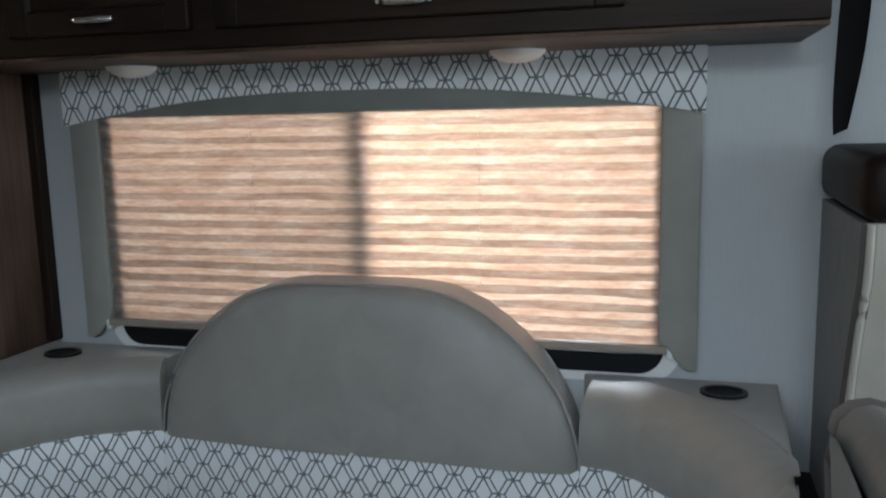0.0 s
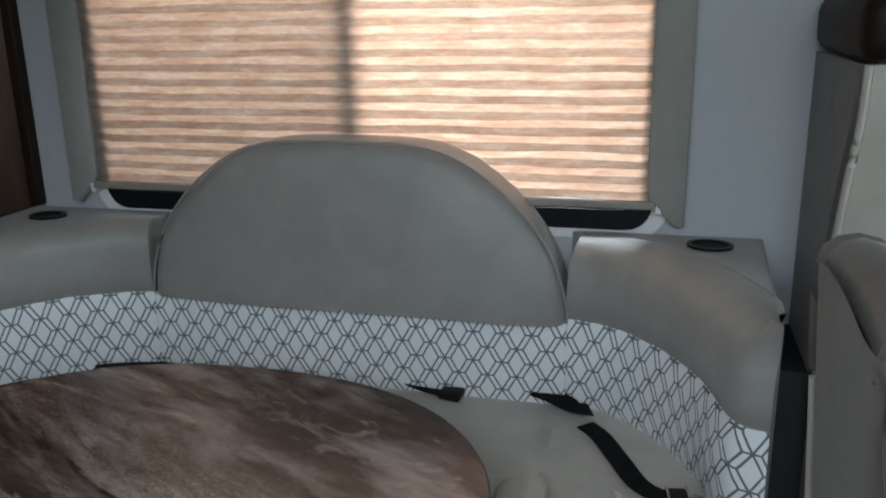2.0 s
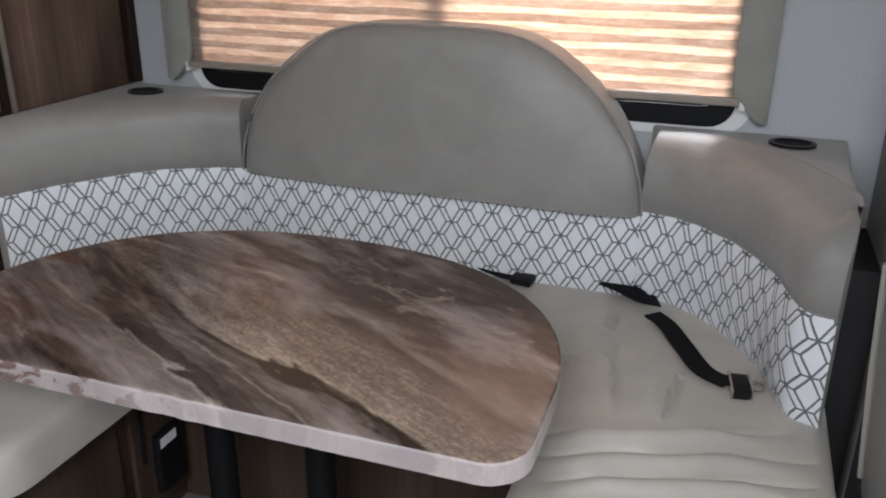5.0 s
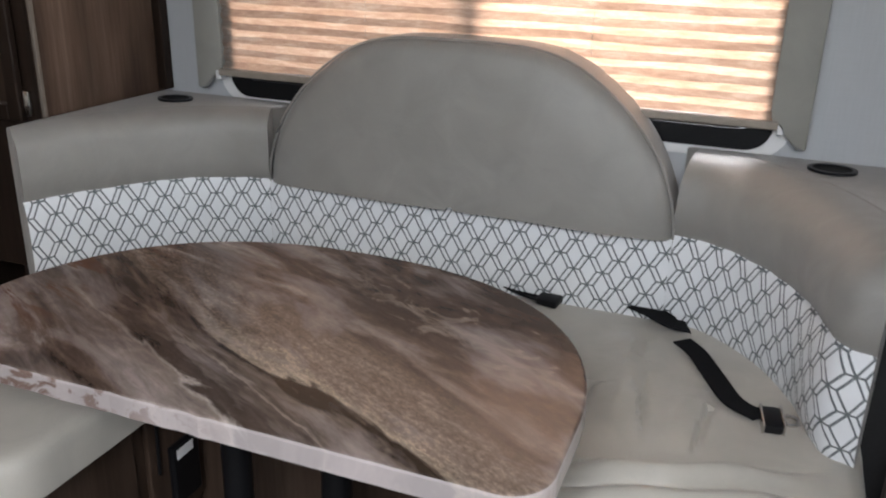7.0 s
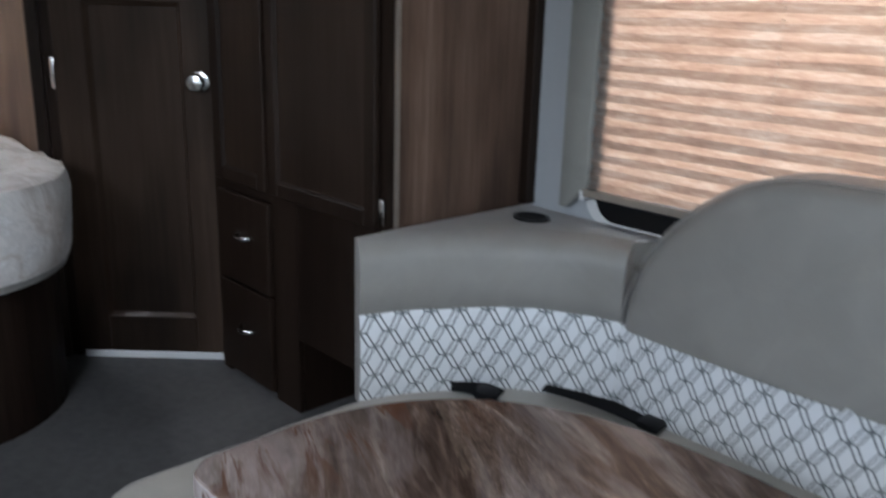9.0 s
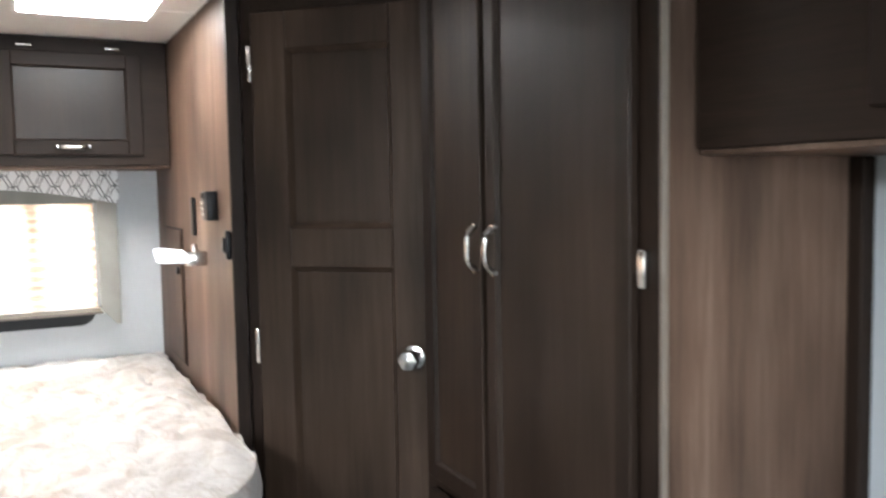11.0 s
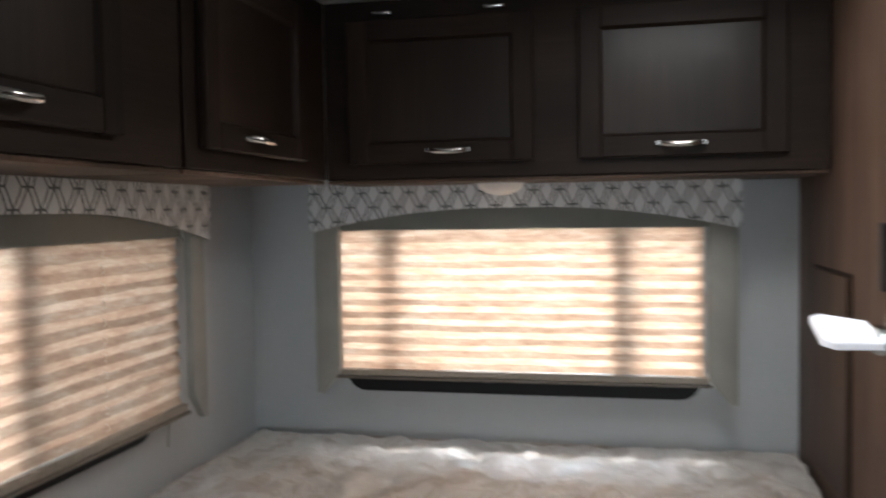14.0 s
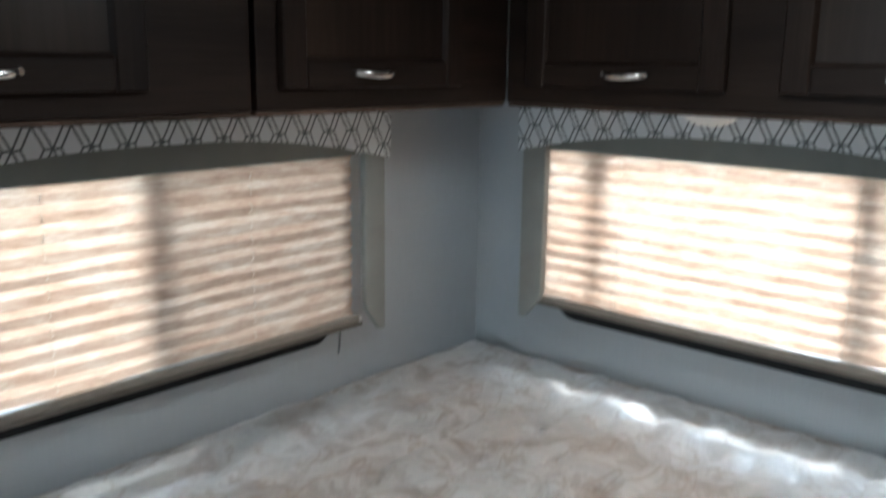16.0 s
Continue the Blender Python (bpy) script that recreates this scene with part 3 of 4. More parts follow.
def pleated_blind(m, x0, x1, z0, z1, cords, label, off=0.036, pitch=0.037, head=0.10, tail=None):
    """A pleated cloth between local z0 and z1, hung off the wall by off."""
    b = thing("pleated_blind", m @ Vector(((x0 + x1) / 2, -0.03, z0)), label, "window blind", "pleated window blinds")
    count = int(round((z1 - z0) / pitch))
    zs, ys = [], []
    rnd = random.Random(7)
    for i in range(count * 2 + 1):
        zs.append(z0 + (z1 - z0) * i / (count * 2))
        ys.append(-off + (0.0040 if i % 2 else -0.0040) + rnd.uniform(-0.0012, 0.0012))
    us = steps(x0, x1, 36)
    tab = dict(zip(zs, ys))
    cloth = sheet(lambda u, v: (u, tab[v] + 0.0016 * noise.noise((u * 7, v * 40, 0)), v + 0.0045 * noise.noise((u * 6, v * 30, 3))), us, zs)
    part("shade", cloth, BLIND, b, "pinkish beige pleated cloth", False, m)
    part("bottom_rail", box((x0 - 0.012, -off - 0.016, z0 - 0.020), (x1 + 0.012, -off + 0.014, z0 - 0.001), 0.004), RAIL, b, "beige bottom rail", False, m)
    if off > 0.05:
        part("rail_lip", box((x0 - 0.020, -off - 0.019, z0 - 0.029), (x1 + 0.020, -off + 0.012, z0 - 0.0205), 0.003), STRIP, b, "darker lower lip of the rail", False, m)
    for xb in (x0 - 0.018, x1 + 0.018):
        part("bracket", box((xb - 0.008, -off - 0.009, z0 - 0.032), (xb + 0.008, -0.001, z0 - 0.006), 0.003), WHITE, b, "small hold-down bracket", False, m)
    part("head_board", box((x0 - 0.01, -off - 0.010, z1), (x1 + 0.01, -off + 0.008, z1 + head), 0.004), HEAD_CLOTH, b, "grey-green padded head board", True, m)
    if tail:
        part("pull_cord", tube([(tail + 0.003 * math.sin(k), -off + 0.02, z0 - 0.012 - 0.022 * k) for k in range(5)], 0.0016, 6), BLACK, b, "loose dark cord end", True, m)
    for c in cords:
        # the cord runs in front of one fold and behind the next
        pl = (z1 - z0) / count
        run = [(c + 0.0010 * math.sin(k * 2.1), -off + (-0.0062 if k % 4 in (1, 2) else 0.0062), z0 + pl * (k / 4 + 0.06)) for k in range(count * 4 - 1)]
        bm = tube(run, 0.0011, 6)
        part("cord", bm, CORD, b, m=m)
    return b


def valance(m, x0, x1, zt, ze, zc, leg_w, leg_z, label, depth=0.075):
    """A box valance with an arched lower edge between two hanging legs."""
    v = thing("window_valance", m @ Vector(((x0 + x1) / 2, -depth / 2, ze)), label, "valance", "window valances")
    mid, half = (x0 + x1) / 2, (x1 - x0) / 2

    def low(x):
        s = abs(x - mid) / half
        return zc - (zc - ze) * max(0.0, (s - 0.12) / 0.88) ** 1.9

    us = steps(x0, x1, 48)
    front = sheet(lambda u, w: (u, -depth - 0.004 * math.sin(math.pi * w), low(u) + (zt - low(u)) * w), us, steps(0, 1, 6),
                  uv=lambda u, w: (u + 0.012, 0.9 * (low(u) + (zt - low(u)) * w)))
    lay = front.loops.layers.uv["cloth"]
    for s in (0, 1):
        xs = x0 if s == 0 else x1
        vs = [front.verts.new((xs, y, z)) for y, z in ((-depth, ze), (-depth, zt), (-0.002, zt), (-0.002, ze))]
        f = front.faces.new(vs)
        for lp, uvv in zip(f.loops, ((0, ze), (0, zt), (depth, zt), (depth, ze))):
            lp[lay].uv = uvv
    part("cornice", front, PRINT, v, "white cloth printed with a grey geometric lattice", True, m)
    back = sheet(lambda u, w: (u, -depth + 0.012 * 1.0, low(u) + 0.001 + (zt - low(u) - 0.002) * w), us, steps(0, 1, 2))
    part("lining", back, LEG_CLOTH, v, m=m)
    lip = sheet(lambda u, w: (u, -depth + 0.012 * w, low(u)), us, (0, 1))
    part("hem", lip, LEG_CLOTH, v, m=m)
    for s in (0, 1):
        a = x0 + 0.006 if s == 0 else x1 - 0.006
        b = a + leg_w if s == 0 else a - leg_w
        zb = ze + 0.03
        outline = [(a, zb), (b, zb), (b, leg_z + 0.085), (a + (b - a) * 0.93, leg_z + 0.06), (a + (b - a) * 0.25, leg_z), (a, leg_z)]
        bm = bmesh.new()
        f = [bm.verts.new((x, -depth + 0.010, z)) for x, z in outline]
        g = [bm.verts.new((x, -depth + 0.034, z)) for x, z in outline]
        bm.faces.new(f)
        bm.faces.new(g)
        for i in range(6):
            bm.faces.new((f[i], f[(i + 1) % 6], g[(i + 1) % 6], g[i]))
        bmesh.ops.recalc_face_normals(bm, faces=bm.faces)
        bmesh.ops.bevel(bm, geom=list(bm.edges), offset=0.005, segments=2, profile=0.5, affect="EDGES")
        part("leg", bm, LEG_CLOTH, v, "padded grey-green vinyl leg", True, m)
    return v


M_STREET = facing(0, STREET, 0, 0)
M_REAR = facing(REAR, 0, 0, 90)
M_CURB = facing(0, CURB, 0, 180)
camper_window("window_1", M_STREET, -0.985, 0.435, 0.912, 1.575, [-0.28], "wide dinette window in a black rounded frame", WHITE, (-0.98, -0.28))
pleated_blind(M_STREET, -1.005, 0.445, 0.965, 1.505, [-0.563, 0.025], "lowered beige pleated blind over the dinette window")
valance(M_STREET, -1.10, 0.528, 1.6365, 1.484, 1.556, 0.085, 0.905, "arched printed valance with padded legs round the dinette window", 0.055)
camper_window("window_2", M_REAR, -0.125, 0.880, 1.085, 1.635, [0.046, 0.667], "bed window in a black rounded frame", WALL, None, -0.004, 0.050)
pleated_blind(M_REAR, -0.141, 0.894, 1.142, 1.545, [0.093, 0.66], "lowered beige pleated blind over the rear bed window", 0.090)
valance(M_REAR, -0.205, 0.985, 1.678, 1.54, 1.604, 0.075, 1.07, "arched printed valance with padded legs over the rear bed window", 0.13)
camper_window("window_3", M_CURB, 2.225, 3.23, 1.085, 1.635, [2.726], "side bed window in a black rounded frame", WALL, (2.726, 3.225), 0.012, 0.050)
pleated_blind(M_CURB, 2.213, 3.252, 1.142, 1.545, [2.503, 2.955], "lowered beige pleated blind over the side bed window", 0.084, tail=3.225)
valance(M_CURB, 2.13, 3.352, 1.678, 1.535, 1.604, 0.066, 1.09, "arched printed valance with padded legs over the side bed window", 0.12)


# ---- overhead cabinets ----
def overhead_cabinet(m, w, h, d, doors, label, rail_mat, hinges=True):
    """doors: (x0, x1, handle x). The carcass's lower left front corner lies at the origin of m."""
    c = thing("overhead_cabinet", m @ Vector((w / 2, d / 2, 0)), label, "cabinet", "overhead cabinets")
    bm = box((0, 0.02, 0.0), (w, d, h))
    part("body", bm, DARK_WOOD, c, m=m)
    part("face_frame", box((0, 0, 0), (w, 0.019, h), 0.002), rail_mat, c, m=m)
    part("under_trim", box((0, 0.006, -0.010), (w, d, -0.001), 0.002), PANEL_WOOD, c, "paler wood underside", False, m)
    for x0, x1, hx in doors:
        dm = m @ Matrix.Translation((x0, -0.001, 0.038))
        dr = panel_door(c, dm, x1 - x0, h - 0.090, (hx - x0, 0.030, False, 0.10), 0.052, frame_mat=rail_mat)
        if hinges:
            for k in (0.2, 0.8):
                bmh = box((-0.026, -0.016, 0), (0.026, -0.001, 0.010), 0.004)
                part("hinge", bmh, NICKEL, dr, "small nickel hinge", True, dm @ Matrix.Translation(((x1 - x0) * k, 0, h - 0.078)))
    return c


def dome_light(m, label):
    d = thing("dome_light", m.translation, label, "ceiling light", "dome lights under the cabinets")
    prof = [(0.062, 0.0), (0.058, -0.010), (0.045, -0.020), (0.026, -0.027), (0.0001, -0.030)]
    bm = sheet(lambda u, v: (prof[v][0] * math.cos(u), prof[v][0] * math.sin(u), prof[v][1]), steps(0, 2 * math.pi, 24), range(5))
    part("diffuser", bm, DOME, d, "frosted white dome", True, m)
    part("ring", ring([(0.068 * math.cos(a), 0.068 * math.sin(a)) for a in steps(0, 2 * math.pi, 24)[:-1]], [(0.060 * math.cos(a), 0.060 * math.sin(a)) for a in steps(0, 2 * math.pi, 24)[:-1]], -0.008, 0.0), WHITE, d, "", True, m @ pose(0, 0, 0, -90, 0, 0))
    return d


overhead_cabinet(facing(-3.47, -0.0585, 1.68, 90), 1.2035, 0.447, 0.375, [(0.0635, 0.5335, 0.3235), (0.6405, 1.1105, 0.8765)], "dark wood overhead cabinet above the rear bed window", DARK_WOOD_H)
overhead_cabinet(facing(-1.75, -0.06, 1.68, 180), 1.0, 0.447, 0.385, [(0.29, 0.80, 0.555)], "dark wood overhead cabinet above the side bed window", DARK_WOOD_X, False)
overhead_cabinet(facing(-2.762, -0.06, 1.68, 180), 0.7065, 0.447, 0.385, [(0.045, 0.525, 0.255)], "dark wood corner overhead cabinet above the bed", DARK_WOOD_X, False)
overhead_cabinet(facing(-1.235, 1.600, 1.636, 0), 1.950, 0.488, 0.395, [(0.315, 0.755, 0.535), (0.815, 1.615, 1.215)], "dark wood overhead cabinet above the dinette", DARK_WOOD_X, False)
dome_light(Matrix.Translation((-3.66, 0.363, 1.667)), "frosted dome light under the rear cabinet")
dome_light(Matrix.Translation((-0.83, 1.875, 1.628)), "frosted dome light under the dinette cabinet")
dome_light(Matrix.Translation((0.135, 1.875, 1.628)), "frosted dome light under the dinette cabinet")


# ---- wardrobe, bath door ----
def wardrobe():
    m = facing(-2.13, 1.54, RAISED, 0)
    w = thing("wardrobe", (-1.69, 1.77, RAISED), "tall dark wood wardrobe with two doors, drawers and a walnut side", "wardrobe")
    h = TOP - RAISED
    # carcass with an open recess at the foot
    bm = bmesh.new()
    for lo, hi in (((0, 0.02, 0.235), (0.872, 0.455, h)), ((0, 0.02, 0), (0.455, 0.455, 0.235)), ((0.455, 0.30, 0), (0.872, 0.455, 0.235))):
        box(lo, hi, 0, bm)
    part("body", bm, DARK_WOOD, w, m=m)
    bm = bmesh.new()
    for lo, hi in (((0, 0, 0.0), (0.05, 0.019, h)), ((0.33, 0, 0.645), (0.36, 0.019, h)), ((0.825, 0, 0.235), (0.873, 0.019, h)), ((0.05, 0, 0.615), (0.33, 0.019, 0.655)),
                   ((0.455, 0, 0.235), (0.825, 0.019, 0.655)), ((0.33, 0, 0), (0.455, 0.019, 0.645)), ((0.05, 0, h - 0.03), (0.825, 0.019, h)), ((0.73, 0, 0), (0.873, 0.019, 0.235))):
        box(lo, hi, 0.0015, bm, 1)
    part("face_frame", bm, DARK_WOOD, w, m=m)
    part("side_panel", box((0.874, 0.0, 0), (0.886, 0.458, h)), PANEL_WOOD, w, "walnut-print side panel", False, m)
    part("edge_trim", box((0.879, -0.004, 0.40), (0.889, 0.008, h), 0.003), STRIP, w, "pale metal edge strip", True, m)
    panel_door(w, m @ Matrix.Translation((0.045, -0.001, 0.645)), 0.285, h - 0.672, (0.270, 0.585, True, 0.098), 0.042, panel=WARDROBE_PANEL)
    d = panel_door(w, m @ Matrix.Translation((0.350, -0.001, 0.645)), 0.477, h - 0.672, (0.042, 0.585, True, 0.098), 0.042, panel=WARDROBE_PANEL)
    for z in (0.692, 1.225):
        part("hinge", box((0.832, -0.014, z - 0.032), (0.853, -0.001, z + 0.032), 0.003), NICKEL, d, "pale nickel hinge", True, m)
    for z0, z1 in ((0.03, 0.325), (0.335, 0.612)):
        dr = part("drawer", box((0.045, -0.02, z0), (0.335, -0.001, z1), 0.004), DARK_WOOD, w, "drawer front", False, m)
        arch_handle(dr, m @ Matrix.Translation((0.208, -0.02, (z0 + z1) / 2 + 0.02)), 0.075)
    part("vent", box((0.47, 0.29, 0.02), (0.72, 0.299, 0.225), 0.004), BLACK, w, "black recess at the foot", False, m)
    part("latch", box((0.56, 0.27, 0.09), (0.58, 0.289, 0.10), 0.002), NICKEL, w, "", False, m)
    return w


wardrobe()


def bath_door():
    u = math.degrees(math.atan2(1.538 - 1.212, -2.195 + 2.495))
    m = facing(-2.496, 1.212, RAISED, u)
    fr = thing("door_frame", m.translation, "dark wood bath door frame set across the corner", "door frame", kind="structure")
    part("jamb", box((-0.035, 0.0, 0), (0.0, 0.05, 1.90), 0.003), DARK_WOOD, fr, m=m)
    part("jamb", box((0.508, 0.0, 0), (0.545, 0.05, 1.90), 0.003), DARK_WOOD, fr, m=m)
    part("header", box((-0.035, 0.001, 1.838), (0.545, 0.05, 1.91), 0.003), DARK_WOOD_X, fr, m=m)
    part("threshold", box((0.015, -0.012, 0.0), (0.507, 0.05, 0.028), 0.004), WHITE, fr, "white threshold strip", False, m)
    d = thing("door_1", m @ Vector((0.25, 0, 0.03)), "closed dark wood bath door with two sunken panels", "door", kind="structure")
    W, H = 0.500, 1.835
    rails = [(0.026, 0.15), (1.155, 1.262), (1.735, H)]
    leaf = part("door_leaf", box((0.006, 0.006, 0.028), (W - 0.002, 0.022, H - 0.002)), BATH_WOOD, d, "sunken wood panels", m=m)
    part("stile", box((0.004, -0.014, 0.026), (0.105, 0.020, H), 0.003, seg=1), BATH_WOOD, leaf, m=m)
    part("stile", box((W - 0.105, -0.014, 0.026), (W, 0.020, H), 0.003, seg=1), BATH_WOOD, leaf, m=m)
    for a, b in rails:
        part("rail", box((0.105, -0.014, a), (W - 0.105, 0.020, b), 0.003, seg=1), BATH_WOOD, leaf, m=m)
    for a, b in ((0.15, 1.155), (1.262, 1.735)):
        bm = bmesh.new()
        vo = [bm.verts.new((x, -0.013, z)) for x, z in ((0.105, a), (W - 0.105, a), (W - 0.105, b), (0.105, b))]
        vi = [bm.verts.new((x, 0.005, z)) for x, z in ((0.116, a + 0.012), (W - 0.116, a + 0.012), (W - 0.116, b - 0.012), (0.116, b - 0.012))]
        for k in range(4):
            bm.faces.new((vo[k], vo[(k + 1) % 4], vi[(k + 1) % 4], vi[k]))
        part("moulding", bm, BEAD_WOOD, leaf, "sloping glossy moulding", False, m)
    for z in (0.94, 1.70):
        part("hinge", box((-0.006, -0.020, z - 0.048), (0.006, -0.010, z + 0.048), 0.003), NICKEL, d, "satin nickel hinge", True, m)
    k = m @ Matrix.Translation((0.447, -0.012, 0.925))
    prof = [(0.030, 0.0), (0.030, -0.006), (0.013, -0.010), (0.013, -0.030), (0.026, -0.038), (0.030, -0.050), (0.024, -0.062), (0.0001, -0.066)]
    facet = lambda a, i: prof[i][0] * (1 - (0.10 * (0.5 - 0.5 * math.cos(6 * a)) if i > 3 else 0))
    bm = sheet(lambda a, i: (facet(a, i) * math.cos(a), prof[i][1], facet(a, i) * math.sin(a)), steps(0, 2 * math.pi, 24), range(8))
    part("knob", bm, CHROME, d, "polished chrome faceted knob", True, k)


bath_door()
slab("wall_bath", (-2.16, 1.60, RAISED), (-2.132, STREET, TOP), DARK_WOOD, "dark panel closing the bath behind the door")


# ---- bed ----
def bed():
    b = thing("bed", (-2.9, 0.35, RAISED), "corner bed with puffy beige quilted bedspread on dark base", "bed")

    def outline(inset):
        x0, x1, y0, y1 = REAR + 0.03, -1.93 - inset, CURB + 0.02, 1.135 - inset * 0.2
        pts = [(x0, y0), (x1, y0)]
        for i in range(13):
            a = radians(90 * i / 12)
            pts.append((x1 - 0.40 * (1 - math.cos(a)), y1 - 0.36 + 0.36 * math.sin(a)))
        pts.append((x0, y1))
        return pts

    part("base", prism(outline(0.10), RAISED, 0.66), DARK_WOOD, b, "dark wood bed base")
    ol = outline(0.03)
    part("mattress", prism(ol, 0.66, 0.86, 0.03), TAUPE, b)
    # bedspread: a padded sheet that falls over the open edges
    cx, cy = -2.95, 0.36
    full = []
    o2 = outline(0.0)
    for i in range(len(o2)):
        p, q = Vector(o2[i]), Vector(o2[(i + 1) % len(o2)])
        k = max(1, int((q - p).length / 0.032))
        full += [p.lerp(q, j / k) for j in range(k)]
    bm = bmesh.new()
    rings = []
    levels = [(s / 56, 0) for s in range(1, 57)]
    prof = [(1.0, 0.93), (1.006, 0.91), (1.010, 0.87), (1.008, 0.82), (1.004, 0.77), (0.998, 0.72), (0.99, 0.69)]
    cv = bm.verts.new((cx, cy, 0.95))

    def puff(x, y):
        a = noise.noise((x * 5.5, y * 5.5, 1.0)) * 0.014 + noise.noise((x * 15, y * 15, 4.0)) * 0.008
        fold = abs(noise.noise((x * 4.0 + 3, y * 9.0, 9.0)))
        crumple = abs(noise.noise((x * 9 + 7, y * 11, 2.0)))
        return a - 0.014 * max(0, 0.25 - fold) / 0.25 - 0.008 * max(0, 0.2 - crumple) / 0.2

    for s, _ in levels:
        row = []
        for p in full:
            x, y = cx + (p.x - cx) * s, cy + (p.y - cy) * s
            e = max(0, (s - 0.9) / 0.1)
            row.append(bm.verts.new((x, y, 0.945 + puff(x, y) * (1 - 0.3 * e) - 0.022 * e * e)))
        rings.append(row)
    for f, z in prof:
        row = []
        for p in full:
            n1 = 0.010 * noise.noise((p.x * 14, p.y * 14, z * 10))
            x, y = cx + (p.x - cx) * f, cy + (p.y - cy) * f
            x, y = max(REAR + 0.012, x + n1), min(1.14, max(CURB + 0.012, y + n1))
            row.append(bm.verts.new((x, y, z - 0.006 + n1)))
        rings.append(row)
    k = len(full)
    for i in range(k):
        bm.faces.new((cv, rings[0][i], rings[0][(i + 1) % k]))
    for a, c in zip(rings, rings[1:]):
        for i in range(k):
            bm.faces.new((a[i], a[(i + 1) % k], c[(i + 1) % k], c[i]))
    part("bedspread", bm, QUILT, b, "puffy quilted beige and white bedspread", True)
    return b


bed()


# ---- dinette ----
LEFT_PLAN = [(-1.218, 1.408), (-1.158, 1.548), (-1.034, 1.730), (-0.908, 1.816), (-0.800, 1.856)]
RIGHT_PLAN = [(0.275, 1.868), (0.356, 1.846), (0.438, 1.783), (0.508, 1.696), (0.566, 1.582), (0.597, 1.466), (0.622, 1.413), (0.668, 1.394)]


def smooth_path(pts, n):
    out = []
    p = [Vector(a) for a in pts]
    p = [2 * p[0] - p[1]] + p + [2 * p[-1] - p[-2]]
    segs = len(pts) - 1
    for i in range(n + 1):
        s = min(i / n * segs, segs - 1e-6)
        j, t = int(s), s - int(s)
        a, b, c, d = p[j:j + 4]
        out.append(0.5 * ((2 * b) + (c - a) * t + (2 * a - 5 * b + 4 * c - d) * t * t + (3 * b - a - 3 * c + d) * t ** 3))
    return out


def corner_backrest(plan, wall_corner, label, hole, soft):
    """A corner cushion: curved front with a printed lower band, flat ledge behind it."""
    pts = smooth_path(plan, 28)
    b = thing("corner_backrest", (hole[0], hole[1], 0.49), label, "seat cushion", "dinette corner backrests")
    arc = [0.0]
    for p, q in zip(pts, pts[1:]):
        arc.append(arc[-1] + (q - p).length)
    nrm = []
    for i in range(len(pts)):
        d = (pts[min(i + 1, len(pts) - 1)] - pts[max(i - 1, 0)]).normalized()
        n2 = Vector((d.y, -d.x))
        if n2.dot(Vector((-0.3, 0.9)) - pts[i]) < 0:
            n2 = -n2
        nrm.append(n2)
    idx = list(range(len(pts)))

    free = 0 if plan[0][1] < plan[-1][1] else len(pts) - 1

    def at(i, off, z):
        if off < 0:
            off *= min(1.0, 0.12 + abs(i - free) / 5)
        p = pts[i] + nrm[i] * off
        if off < 0:
            p.x = min(max(p.x, -1.236), 0.676 + 0.035 * max(0.0, p.y - 1.42))
        return (p.x, p.y, z)

    band_z = [(0.475, 0.000), (0.50, 0.010), (0.54, 0.016), (0.60, 0.018), (0.66, 0.016), (0.690, 0.010), (0.700, 0.003)]
    part("printed_band", sheet(lambda i, v: at(i, band_z[v][1], band_z[v][0]), idx, range(7), uv=lambda i, v: (arc[i], band_z[v][0] - 0.658)), PRINT, b, "white cloth band printed with a grey lattice", True)
    up = [(0.698, 0.003), (0.712, 0.014), (0.75, 0.020)] + [(0.882 - 0.105 * soft * (1 - math.sin(a)), 0.018 - 0.118 * soft * (1 - math.cos(a))) for a in (radians(90 * k / 6) for k in range(7))]
    part("upper_cushion", sheet(lambda i, v: at(i, up[v][1] + 0.003 * noise.noise((i * 0.4, v * 0.7, 2)) + 0.004 * max(0.0, noise.noise((arc[i] * 22, v * 0.25, 6))), up[v][0]), idx, range(len(up))), TAUPE, b, "", True)
    inner = [at(i, up[-1][1], 0)[:2] for i in idx]
    part("ledge", prism(inner + wall_corner, 0.475, 0.882, 0.006), TAUPE, b, "flat padded ledge")
    for i in (0, len(pts) - 1):
        side = bmesh.new()
        vs = [side.verts.new(at(i, o, z)) for z, o in band_z + up] + [side.verts.new(at(i, up[-1][1], 0.475))]
        side.faces.new(vs)
        part("end_cap", side, TAUPE, b)
    n = 28
    bm = ring([(0.050 * math.cos(a), 0.042 * math.sin(a)) for a in steps(0, 2 * math.pi, n)[:-1]], [(0.041 * math.cos(a), 0.033 * math.sin(a)) for a in steps(0, 2 * math.pi, n)[:-1]], 0.0, 0.006)
    c = thing("cup_holder", (hole[0], hole[1], 0.882), "black plastic cup holder on the dinette ledge, its depth painted as dark", "cup holder", "cup holders")
    mm = Matrix.Translation((hole[0], hole[1], 0.883)) @ pose(0, 0, 0, 90)
    part("rim", bm, BLACK, c, "", True, mm)
    # Nearly flat disc; its near-black colour stands in for shade down the cup.
    prof = [(1.0, 0.004), (0.9, 0.0022), (0.5, 0.0016), (0.001, 0.0014)]
    part("cup", sheet(lambda a, i: (hole[0] + 0.041 * prof[i][0] * math.cos(a), hole[1] + 0.033 * prof[i][0] * math.sin(a), 0.882 + prof[i][1]), steps(0, 2 * math.pi, n), range(4)), MATTE_BLACK, c, "", True)
    return b


